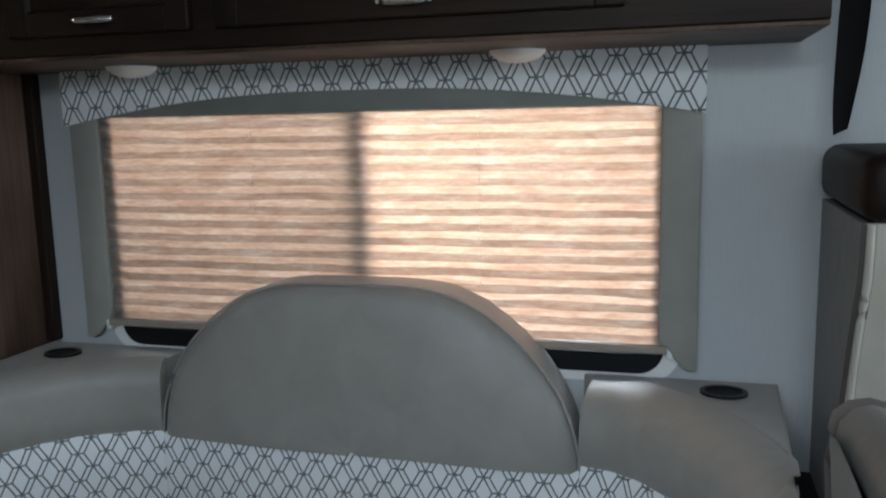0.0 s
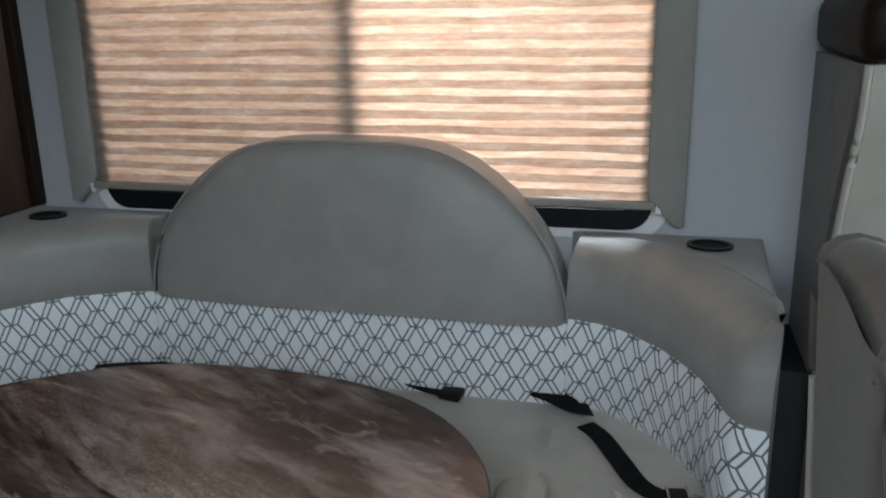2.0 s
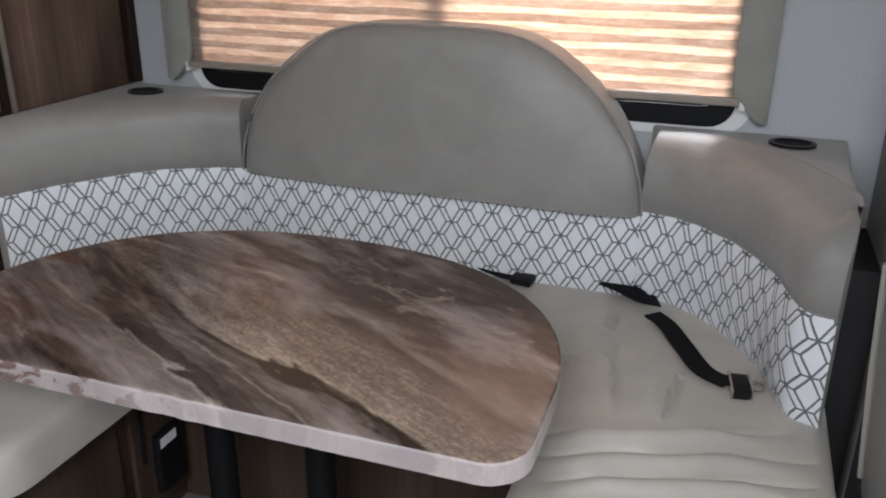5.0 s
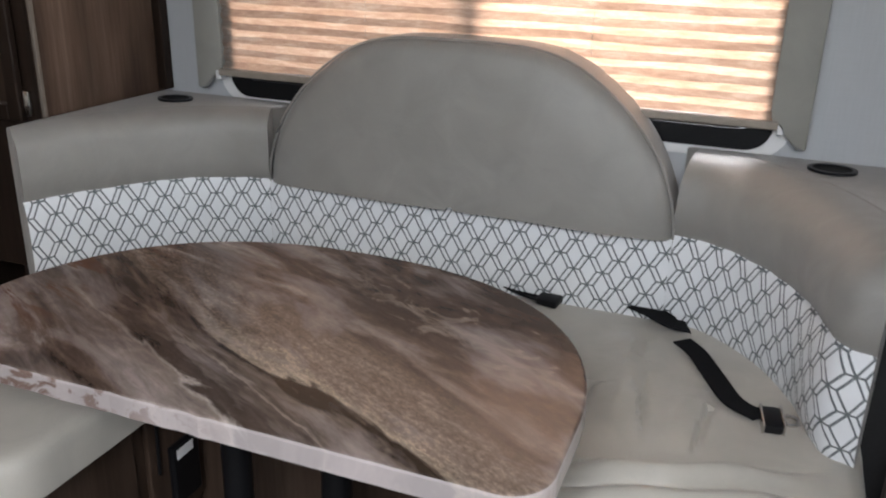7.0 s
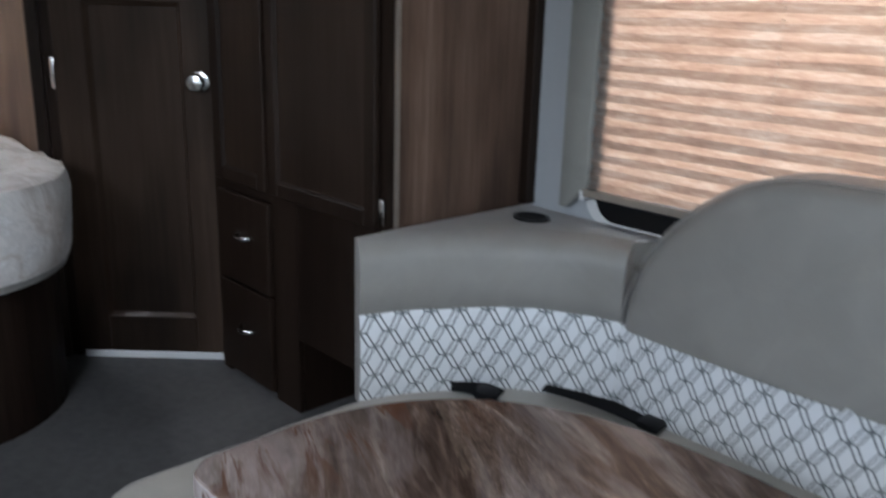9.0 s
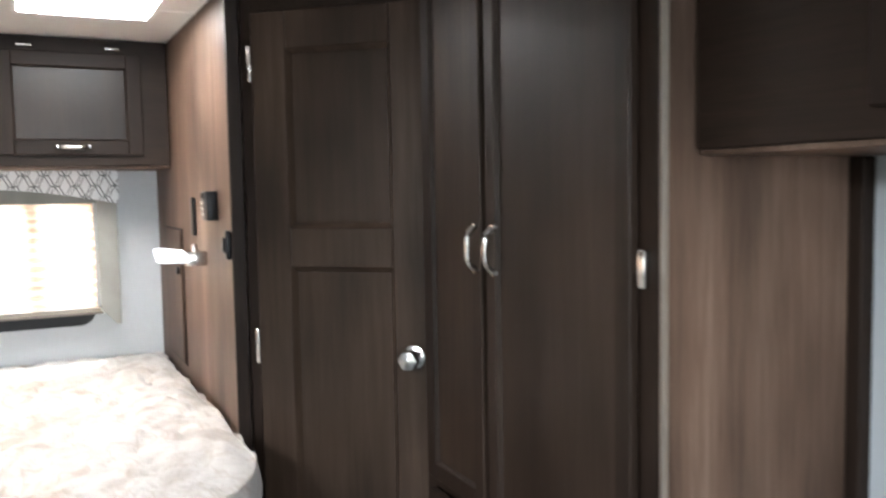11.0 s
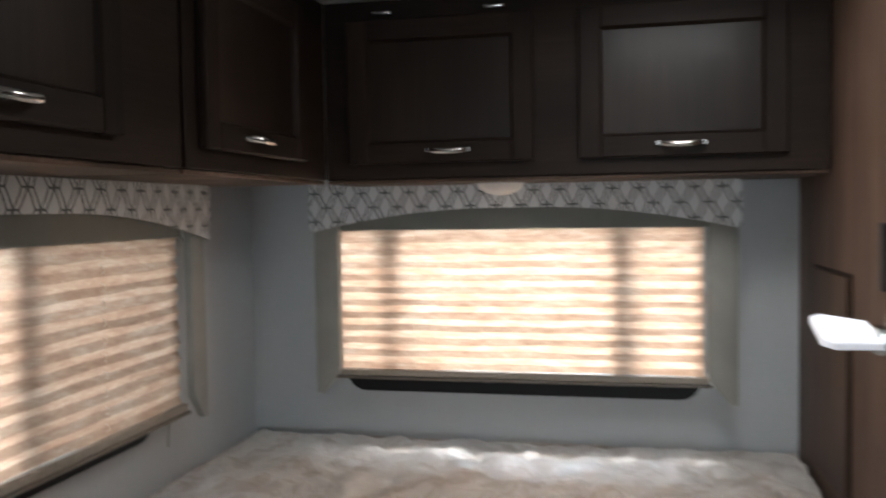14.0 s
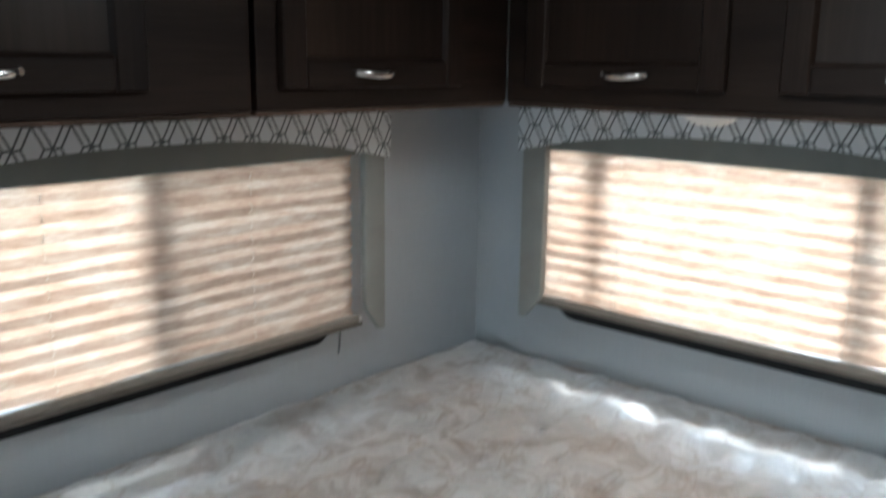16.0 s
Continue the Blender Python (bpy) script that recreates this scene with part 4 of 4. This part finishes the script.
corner_backrest(LEFT_PLAN, [(-0.79, 1.985), (-1.232, 1.985), (-1.238, 1.413)], "taupe leatherette corner backrest with a printed band beside the wardrobe", (-1.105, 1.866), 0.55)
corner_backrest(RIGHT_PLAN, [(0.676, 1.430), (0.698, 1.985), (0.268, 1.985)], "taupe leatherette corner backrest with a printed band beside the cab", (0.578, 1.890), 1.0)


def centre_backrest():
    b = thing("centre_backrest", (-0.265, 1.88, 0.49), "taupe dinette backrest with an arched top and a printed band", "seat cushion")
    x0, x1 = -0.800, 0.272
    cx, hw = (x0 + x1) / 2, (x1 - x0) / 2
    us = steps(x0, x1, 30)
    zz = [(0.475, 0.0), (0.50, -0.010), (0.56, -0.016), (0.64, -0.016), (0.688, -0.010), (0.697, -0.002)]
    part("printed_band", sheet(lambda u, v: (u, 1.858 + zz[v][1] + 0.02 * (abs(u - cx) / hw) ** 6 * 0, zz[v][0]), us, range(6), uv=lambda u, v: (u + 0.159, zz[v][0] - 0.658)), PRINT, b, "white cloth band printed with a grey lattice", True)
    # arched cushion: rings shrink towards a slightly bulged face
    def flat_top(g):
        return 1.09 * g if g < 0.75 else 0.8175 + 0.1825 * math.sin((g - 0.75) / 0.25 * math.pi / 2)

    def edge(s):
        a = math.pi * s
        c, d = math.cos(a), math.sin(a)
        e = 2 / 1.92
        return cx - hw * math.copysign(abs(c) ** e, c), 0.692 + 0.411 * flat_top(abs(d) ** e)

    ss = steps(0, 1, 48)
    prof = [(1.0, 1.968), (1.0, 1.880), (0.992, 1.855), (0.972, 1.838), (0.93, 1.826), (0.7, 1.818), (0.35, 1.815), (0.02, 1.814)]

    def face(s, v):
        k, y = prof[v]
        x, z = edge(s)
        zc = 0.694
        low = math.exp(-((z - 0.69) / 0.16) ** 2) * abs(x - cx) / hw
        pucker = 0.006 * low * k * math.sin(46 * (x - cx) * k + 9 * z)
        return (cx + (x - cx) * k, y + pucker + 0.004 * noise.noise((x * 6, z * 6, v)), max(0.692, zc + (z - zc) * k))

    part("arched_cushion", sheet(face, ss, range(8)), TAUPE, b, "", True)
    part("core", box((x0 + 0.01, 1.862, 0.475), (x1 - 0.01, 1.965, 0.692)), TAUPE, b)
    pts = [edge(s) for s in ss]
    part("piping", tube([(x, 1.852, z) for x, z in pts], 0.0035, 6), TAUPE, b, "", True)
    return b


centre_backrest()


def bench():
    """U-shaped seat: wooden base and three cushions."""
    base = thing("dinette_bench_base", (-0.3, 1.6, 0.0), "dark wood U-shaped dinette bench base", "bench")
    part("base_box", box((-1.235, 0.80, 0.0), (-0.72, 1.98, 0.385)), BENCH_WOOD, base)
    part("base_box", box((-0.719, 1.36, 0.0), (0.235, 1.98, 0.385)), BENCH_WOOD, base)
    part("base_box", box((0.236, 0.80, 0.0), (0.69, 1.98, 0.385)), BENCH_WOOD, base)
    for y in (0.84, 1.18):
        bd = part("door", box((-0.719, y, 0.05), (-0.705, y + 0.30, 0.35), 0.003), BENCH_WOOD, base, "plain cupboard door in the bench")
        part("pull", tube([(-0.704, y + 0.045, 0.33), (-0.698, y + 0.025, 0.325), (-0.698, y + 0.02, 0.20)], 0.004, 8), BLACK, bd, "thin black pull", True)
    for x0, x1, y0, y1, lab in ((-1.236, -0.655, 0.765, 1.50, "taupe seat cushion on the bench beside the wardrobe"), (0.175, 0.69, 0.80, 1.50, "creased taupe seat cushion on the bench beside the cab"), (-1.236, 0.69, 1.501, 1.97, "taupe seat cushion along the wall under the dinette window")):
        c = thing("seat_cushion", ((x0 + x1) / 2, (y0 + y1) / 2, 0.386), lab, "seat cushion", "dinette seat cushions")
        n1, n2 = 80, 130
        top = []
        bm = bmesh.new()
        ex = 0.035

        def height(x, y):
            dx, dy = min(x - x0, x1 - x), min(y - y0, y1 - y)
            if y1 < 1.6:
                dy = y - y0
            else:
                dy = y1 - y
            k = min(1, max(0.0, min(dx, dy)) / ex)
            f = 0.455 + 0.028 * math.sqrt(max(0, 1 - (1 - k) ** 2))
            return f

        def fold(x, y, a, b, wide, deep):
            """A soft roll of leatherette along the line a-b with a tight crease behind it."""
            d = Vector((b[0] - a[0], b[1] - a[1]))
            k = ((x - a[0]) * d.x + (y - a[1]) * d.y) / d.length_squared
            side = ((y - a[1]) * d.x - (x - a[0]) * d.y) / d.length + 0.010 * noise.noise((x * 9, y * 9, a[1] * 7))
            fade = max(0.0, min(1.0, k / 0.22)) * max(0.0, min(1.0, (1 - k) / 0.3))
            roll = math.exp(-((side + wide) / wide) ** 2) if side < 0 else 0.37 * math.exp(-side / (wide * 0.18)) - 0.9 * math.exp(-((side - wide * 0.18) / (wide * 0.3)) ** 2)
            return deep * fade * roll

        def crease(x, y):
            soft = 0.004 * noise.noise((x * 3, y * 12, 5))
            if x > 0.12 and y1 < 1.6:
                soft += fold(x, y, (0.16, 1.185), (0.62, 1.345), 0.026, 0.030)
                soft += fold(x, y, (0.17, 1.120), (0.66, 1.275), 0.023, 0.025)
                soft += fold(x, y, (0.22, 1.060), (0.66, 1.200), 0.022, 0.025)
                soft += fold(x, y, (0.20, 0.985), (0.62, 1.100), 0.020, 0.018)
            if x > 0.1:
                soft += fold(x, y, (0.235, 1.80), (0.305, 1.30), 0.034, 0.019)
                soft += fold(x, y, (0.415, 1.56), (0.395, 1.31), 0.030, 0.016)
            return soft

        xs = sorted({*steps(x0, x1, n1), *[x0 + ex * i / 6 for i in range(7)], *[x1 - ex * i / 6 for i in range(7)]})
        ys = sorted({*steps(y0, y1, n2), *[y0 + ex * i / 6 for i in range(7)], *[y1 - ex * i / 6 for i in range(7)]})

        def corner(x, y):
            r = 0.11
            if y1 < 1.6 and y < y0 + r:
                for ca, sgn in ((x0 + r, -1), (x1 - r, 1)):
                    if (x - ca) * sgn > 0:
                        d = Vector((x - ca, y - (y0 + r)))
                        m2 = max(abs(d.x), abs(d.y))
                        if d.length > 0:
                            q = d * (m2 / d.length)
                            return ca + q.x, y0 + r + q.y
            return x, y

        g = [[bm.verts.new((*corner(x, y), height(x, y) + crease(x, y))) for y in ys] for x in xs]
        for i in range(len(xs) - 1):
            for j in range(len(ys) - 1):
                bm.faces.new((g[i][j], g[i + 1][j], g[i + 1][j + 1], g[i][j + 1]))
        rim = [e for e in bm.edges if e.is_boundary]
        ext = bmesh.ops.extrude_edge_only(bm, edges=rim)
        for v in [v for v in ext["geom"] if isinstance(v, bmesh.types.BMVert)]:
            v.co.z = 0.386
        part("cushion", bm, LIT_SEAT_TAUPE, c, "", True)


bench()


def table():
    t = thing("dinette_table", (-0.315, 1.15, 0.0), "brown marbled laminate table with a curved back edge on two posts", "table")
    cx, hw, yf, yb = -0.315, 0.569, 0.803, 1.482
    pts = []
    r = 0.065
    for i in range(9):
        a = radians(180 + 90 * i / 8)
        pts.append((cx - hw + r + r * math.cos(a), yf + r + r * math.sin(a)))
    for i in range(9):
        a = radians(270 + 90 * i / 8)
        pts.append((cx + hw - r + r * math.cos(a), yf + r + r * math.sin(a)))
    y0 = 0.97
    for i in range(1, 44):
        a = math.pi * i / 44
        c, s = math.cos(a), math.sin(a)
        pts.append((cx + hw * math.copysign(abs(c) ** 0.877, c), y0 + (yb - y0) * abs(s) ** 0.877))
    rough = []
    for i, (x, y) in enumerate(pts):
        k = 0.0035 if x < 0.0 and y < 1.0 else 0.0012
        d = Vector((x - cx, y - 1.12)).normalized() * k * noise.noise((x * 38, y * 38, 2))
        rough.append((x + d.x, y + d.y))
    pts = []
    for p, q in zip(rough, rough[1:] + rough[:1]):
        n2 = max(1, int(math.dist(p, q) / 0.02))
        for j in range(n2):
            x, y = p[0] + (q[0] - p[0]) * j / n2, p[1] + (q[1] - p[1]) * j / n2
            k = 0.004 if x < -0.25 and y < 1.0 else 0.001
            pts.append((x, y + (k * noise.noise((x * 45, y * 45, 5)) if 0 < j < n2 else 0.0)))
    bm = prism(pts, 0.654, 0.690, 0.005)
    bmesh.ops.recalc_face_normals(bm, faces=bm.faces)
    for f in bm.faces:
        f.material_index = 0 if f.normal.z > 0.7 else 1
    part("tabletop", bm, [TABLE_TOP, TABLE_EDGE], t, "polished brown and cream marbled laminate")
    for x in (-0.452, -0.225):
        p = part("post", cyl((x, 1.15, 0.0), (x, 1.15, 0.654), 0.030, n=20), BLACK, t, "black table post", True)
        part("foot", cyl((x, 1.15, 0.0), (x, 1.15, 0.02), 0.09, 0.075, n=24), BLACK, p, "", True)
        part("socket", cyl((x, 1.15, 0.62), (x, 1.15, 0.654), 0.05, 0.07, n=20), BLACK, p, "", True)
    return t


table()


def outlet():
    o = thing("power_outlet", (-0.70, 1.295, 0.16), "black outlet box with a white label on the bench side", "outlet")
    part("housing", box((-0.7045, 1.235, 0.09), (-0.685, 1.325, 0.245), 0.006), BLACK, o)
    part("label_plate", box((-0.6848, 1.245, 0.212), (-0.683, 1.300, 0.236)), PAPER, o, "small white label")


outlet()


def seat_belt(points, width, label, buckle=None):
    b = thing("seat_belt", points[0], label, "seat belt", "dinette seat belts")
    pts = smooth_path([Vector(p) for p in points], 24)
    bm = bmesh.new()
    rows = []
    for i, p in enumerate(pts):
        d = (pts[min(i + 1, len(pts) - 1)] - pts[max(i - 1, 0)]).normalized()
        s = d.cross(Vector((0, 0, 1))).normalized() * width / 2
        up = s.cross(d).normalized() * 0.0015
        rows.append([bm.verts.new(p + k) for k in (-s - up, s - up, s + up, -s + up)])
    for a, c in zip(rows, rows[1:]):
        for j in range(4):
            bm.faces.new((a[j], a[(j + 1) % 4], c[(j + 1) % 4], c[j]))
    bm.faces.new(rows[0])
    bm.faces.new(rows[-1][::-1])
    part("webbing", bm, WEBBING, b, "black woven webbing", True)
    if buckle:
        place, yaw, metal = buckle
        m = Matrix.Translation(place) @ pose(0, 0, 0, 8, 0, yaw)
        wide, long = (0.017, 0.031) if metal else (0.028, 0.022)
        part("buckle", box((-wide, -long, 0.0), (wide, long, 0.020), 0.005), BLACK, b, "black buckle", True, m)
        if metal:
            part("clamp", box((-0.0205, -0.033, 0.002), (-0.0165, 0.033, 0.023), 0.001), CHROME, b, "chrome bar", True, m)
            part("clamp", box((0.0165, -0.033, 0.002), (0.0205, 0.033, 0.023), 0.001), CHROME, b, "chrome bar", True, m)
            part("tongue", ring([(0.017 * math.cos(a), 0.017 * math.sin(a)) for a in steps(0, 2 * math.pi, 16)[:-1]], [(0.010 * math.cos(a), 0.010 * math.sin(a)) for a in steps(0, 2 * math.pi, 16)[:-1]], 0, 0.003), CHROME, b, "chrome tongue", True, m @ Matrix.Translation((0.034, 0, 0.012)) @ pose(0, 0, 0, 90))
    return b


seat_belt([(0.330, 1.735, 0.500), (0.367, 1.695, 0.497), (0.412, 1.610, 0.492), (0.456, 1.525, 0.490), (0.510, 1.474, 0.497)], 0.046, "black lap belt with a chrome buckle lying on the seat", ((0.527, 1.470, 0.488), 10, True))
seat_belt([(0.205, 1.860, 0.512), (0.250, 1.835, 0.512), (0.300, 1.812, 0.503), (0.335, 1.822, 0.494)], 0.060, "black belt loop tucked under the backrest seam")
seat_belt([(-0.130, 1.872, 0.505), (-0.075, 1.850, 0.498), (-0.010, 1.838, 0.494)], 0.040, "black belt end with a silver tip behind the table", ((0.0, 1.836, 0.486), -12, False))
seat_belt([(-1.100, 1.600, 0.510), (-1.060, 1.640, 0.504), (-1.000, 1.665, 0.492)], 0.075, "black belt end beside the wardrobe", ((-1.03, 1.655, 0.486), 30, False))
seat_belt([(-0.950, 1.775, 0.508), (-0.870, 1.805, 0.504), (-0.770, 1.825, 0.500), (-0.650, 1.832, 0.494)], 0.060, "black belt lying along the backrest", ((-0.68, 1.830, 0.486), 3, False))


# ---- cab end ----
def cab_pillar():
    p = thing("padded_pillar", (0.9, 1.8, 0.0), "padded cab pillar in grey and cream leatherette with a dark wood cap", "pillar")
    edge = [(1.735, 0.0), (1.722, 0.35), (1.714, 0.68), (1.703, 0.86), (1.672, 0.99), (1.622, 1.12), (1.585, 1.20), (1.574, 1.297)]

    def pad(x0, x1, shift, rows):
        ol = [(y + shift, z) for y, z in rows] + [(1.995, rows[-1][1]), (1.996, rows[0][1])]
        bm = bmesh.new()
        f = [bm.verts.new((x0, y, z)) for y, z in ol]
        g = [bm.verts.new((x1, y, z)) for y, z in ol]
        bm.faces.new(f)
        bm.faces.new(g)
        for i in range(len(ol)):
            bm.faces.new((f[i], f[(i + 1) % len(ol)], g[(i + 1) % len(ol)], g[i]))
        return bm

    top = smooth_path(edge[2:], 20)
    foot = edge[:2] + [(1.714, 0.676)]
    part("side_pad", pad(0.772, 0.786, 0.0, top), PAD_DARK, p, "dark taupe side pad", True)
    part("front_pad", pad(0.797, 1.25, -0.001, top), CREAM, p, "cream front pad", True)
    part("seam_gap", pad(0.786, 0.797, 0.012, top), WELL_CLOTH, p, "dark gap beside the piping")
    part("piping", tube([(0.788, y - 0.004, z) for y, z in top], 0.0075, 8), CREAM, p, "pale piping", True)
    # Cloth cover, brought out to x 0.712 as shade between backrest and pillar.
    part("foot_cover_and_shade", pad(0.712, 1.25, 0.0, foot), WELL_CLOTH, p, "black cloth over the pillar foot, widened to paint the shade beside the backrest", True)
    part("lower_welt", tube([(0.790, y - 0.003, z) for y, z in foot], 0.007, 8), PAD_DARK, p, "dark welt", True)
    part("cap", box((0.764, 1.535, 1.300), (1.25, 1.995, 1.415), 0.035, seg=4), DARK_WOOD, p, "dark wood cap", True)


cab_pillar()


def cab_seat(m):
    s = thing("cab_seat", m.translation, "tan leatherette driver seat seen from behind", "seat")
    us, vs = steps(-1, 1, 22), steps(0, 1, 20)

    def shell(side):
        def fn(u, v):
            w = 0.25 * (1 - 0.10 * v) * (1 - 0.35 * max(0, v - 0.8) ** 2 * 25 * 0.3)
            k = math.sqrt(max(0, 1 - abs(u) ** 6))
            return (side * (0.01 + 0.055 * k) - 0.05 * v, w * u, 0.42 + 0.63 * v - 0.05 * abs(u) ** 3 * (v > 0.9))
        return fn

    part("back_shell", sheet(shell(-1), us, vs), SHELL, s, "tan back shell", True, m)
    part("backrest", sheet(shell(1), us, vs), CREAM, s, "", True, m)
    part("top_roll", tube([(-0.05, y, 1.035 - 0.7 * y * y) for y in steps(-0.17, 0.17, 12)], 0.05, 12), SEAT_DARK, s, "dark top roll", True, m)
    for y in (-0.225, 0.225):
        part("lower_bolster", tube([(-0.005, y * 1.02, 0.45), (-0.014, y * 1.05, 0.58), (-0.020, y * 1.08, 0.72), (-0.026, y * 1.10, 0.835)], 0.056, 12), SHELL, s, "tan side bolster", True, m)
        part("side_bolster", tube([(-0.030, y * 1.12, 0.825), (-0.035, y * 1.13, 0.88), (-0.042, y * 1.05, 0.96), (-0.046, y * 0.86, 1.02)], 0.060, 12), SEAT_DARK, s, "dark brown side bolster", True, m)
    part("seam", tube([(-0.066, 0.175, 0.44), (-0.084, 0.175, 0.64), (-0.098, 0.170, 0.84)], 0.006, 6), CREAM, s, "pale seam", True, m)
    part("seat", box((-0.02, -0.26, 0.32), (0.50, 0.26, 0.46), 0.04, seg=3), TAUPE, s, "", True, m)
    part("pedestal", box((0.08, -0.2, 0.0), (0.42, 0.2, 0.32), 0.02), BLACK, s, "", False, m)


cab_seat(facing(0.805, 1.15, 0.0, 0))


def hanging_strap():
    s = thing("shoulder_belt", (0.80, 1.88, 1.42), "black shoulder belt hanging beside the cab pillar", "seat belt")
    part("webbing", sheet(lambda k, w: (0.800 - 0.022 * k + (w - 0.5) * (0.056 - 0.030 * k ** 3), 1.853 + 0.004 * math.sin(9 * k) + (0.003 if 0.2 < w < 0.8 else 0.0), 1.78 - 0.345 * k + 0.012 * w * k), steps(0, 1, 16), steps(0, 1, 4)), WEBBING, s, "", True)
    part("anchor", box((0.77, 1.85, 1.765), (0.84, 1.998, 1.81), 0.01), BLACK, s)


hanging_strap()


# ---- small fittings by the bed ----
def ceiling_lamp():
    c = thing("ceiling_light", (-2.83, 0.84, TOP), "lit rectangular LED ceiling light over the bed", "ceiling light")
    part("frame", ring(rounded_rect(-3.015, -2.645, -1.03, -0.64, 0.02), rounded_rect(-3.00, -2.66, -1.015, -0.655, 0.015), 0.0, 0.016), WHITE, c, "", False, Matrix.Translation((0, 0, TOP - 0.016)) @ pose(0, 0, 0, 90))
    part("diffuser", box((-3.00, 0.655, TOP - 0.013), (-2.66, 1.015, TOP - 0.001)), LED, c, "glowing white diffuser")
    s = thing("smoke_detector", (-2.6, 0.15, TOP), "white round ceiling detector", "detector")
    part("cover", cyl((-2.62, 0.15, TOP - 0.03), (-2.62, 0.15, TOP), 0.05, 0.06, 24), WHITE, s, "", True)


ceiling_lamp()


def reading_lamp():
    r = thing("reading_lamp", (-2.89, 1.12, 1.37), "white swing reading lamp on the walnut panel", "lamp")
    part("mount", box((-2.912, 1.085, 1.353), (-2.865, 1.149, 1.400), 0.006), NICKEL, r, "satin metal mount", True)
    part("knob", cyl((-2.892, 1.115, 1.400), (-2.892, 1.115, 1.420), 0.012, 0.009), CHROME, r, "", True)
    part("shade", prism([(-0.10, -0.030), (-0.08, -0.050), (0.05, -0.058), (0.070, -0.040), (0.055, 0.035), (-0.07, 0.04)], -0.006, 0.006, 0.003), LAMP_GLOW, r, "glowing white lamp plate", False, Matrix.Translation((-2.903, 1.055, 1.384)) @ pose(0, 0, 0, -3, 9, 0))


reading_lamp()


def wall_box(name, lo, hi, label, category, extra=()):
    t = thing(name, ((lo[0] + hi[0]) / 2, hi[1], lo[2]), label, category)
    part("housing", box(lo, hi, 0.005), BLACK, t, "", True)
    for nm, a, b, mat in extra:
        part(nm, box(a, b, 0.0015), mat, t)
    return t


wall_box("thermostat", (-2.772, 1.116, 1.498), (-2.688, 1.149, 1.584), "black wall thermostat with small silver buttons on the walnut panel", "thermostat", [("button", (-2.762 + 0.022 * k, 1.1135, 1.512 + 0.017 * i), (-2.748 + 0.022 * k, 1.117, 1.521 + 0.017 * i), NICKEL) for i in range(3) for k in range(2)] + [("display", (-2.765, 1.1145, 1.563), (-2.715, 1.117, 1.578), MATTE_BLACK)])
wall_box("slim_panel", (-3.075, 1.138, 1.44), (-3.030, 1.149, 1.565), "slim dark control strip on the walnut panel", "control panel")
wall_box("light_switch", (-2.562, 1.134, 1.395), (-2.530, 1.149, 1.475), "black rocker light switch on the walnut panel", "switch", [("rocker", (-2.555, 1.126, 1.415), (-2.537, 1.136, 1.455), BLACK)])


def access_door():
    a = thing("access_door", (-3.5, 1.14, 0.96), "flush access door in the walnut panel above the bed, shade put into its colour", "cabinet door")
    part("leaf", box((-3.635, 1.140, 0.97), (-3.30, 1.1455, 1.445), 0.003), SHADED_LEAF_WOOD, a)
    part("rebate", box((-3.643, 1.146, 0.962), (-3.292, 1.1495, 1.453)), DARK_WOOD, a, "dark gap round the leaf")
    part("latch", cyl((-3.335, 1.128, 1.302), (-3.335, 1.141, 1.302), 0.014, n=14), BLACK, a, "", True)


access_door()
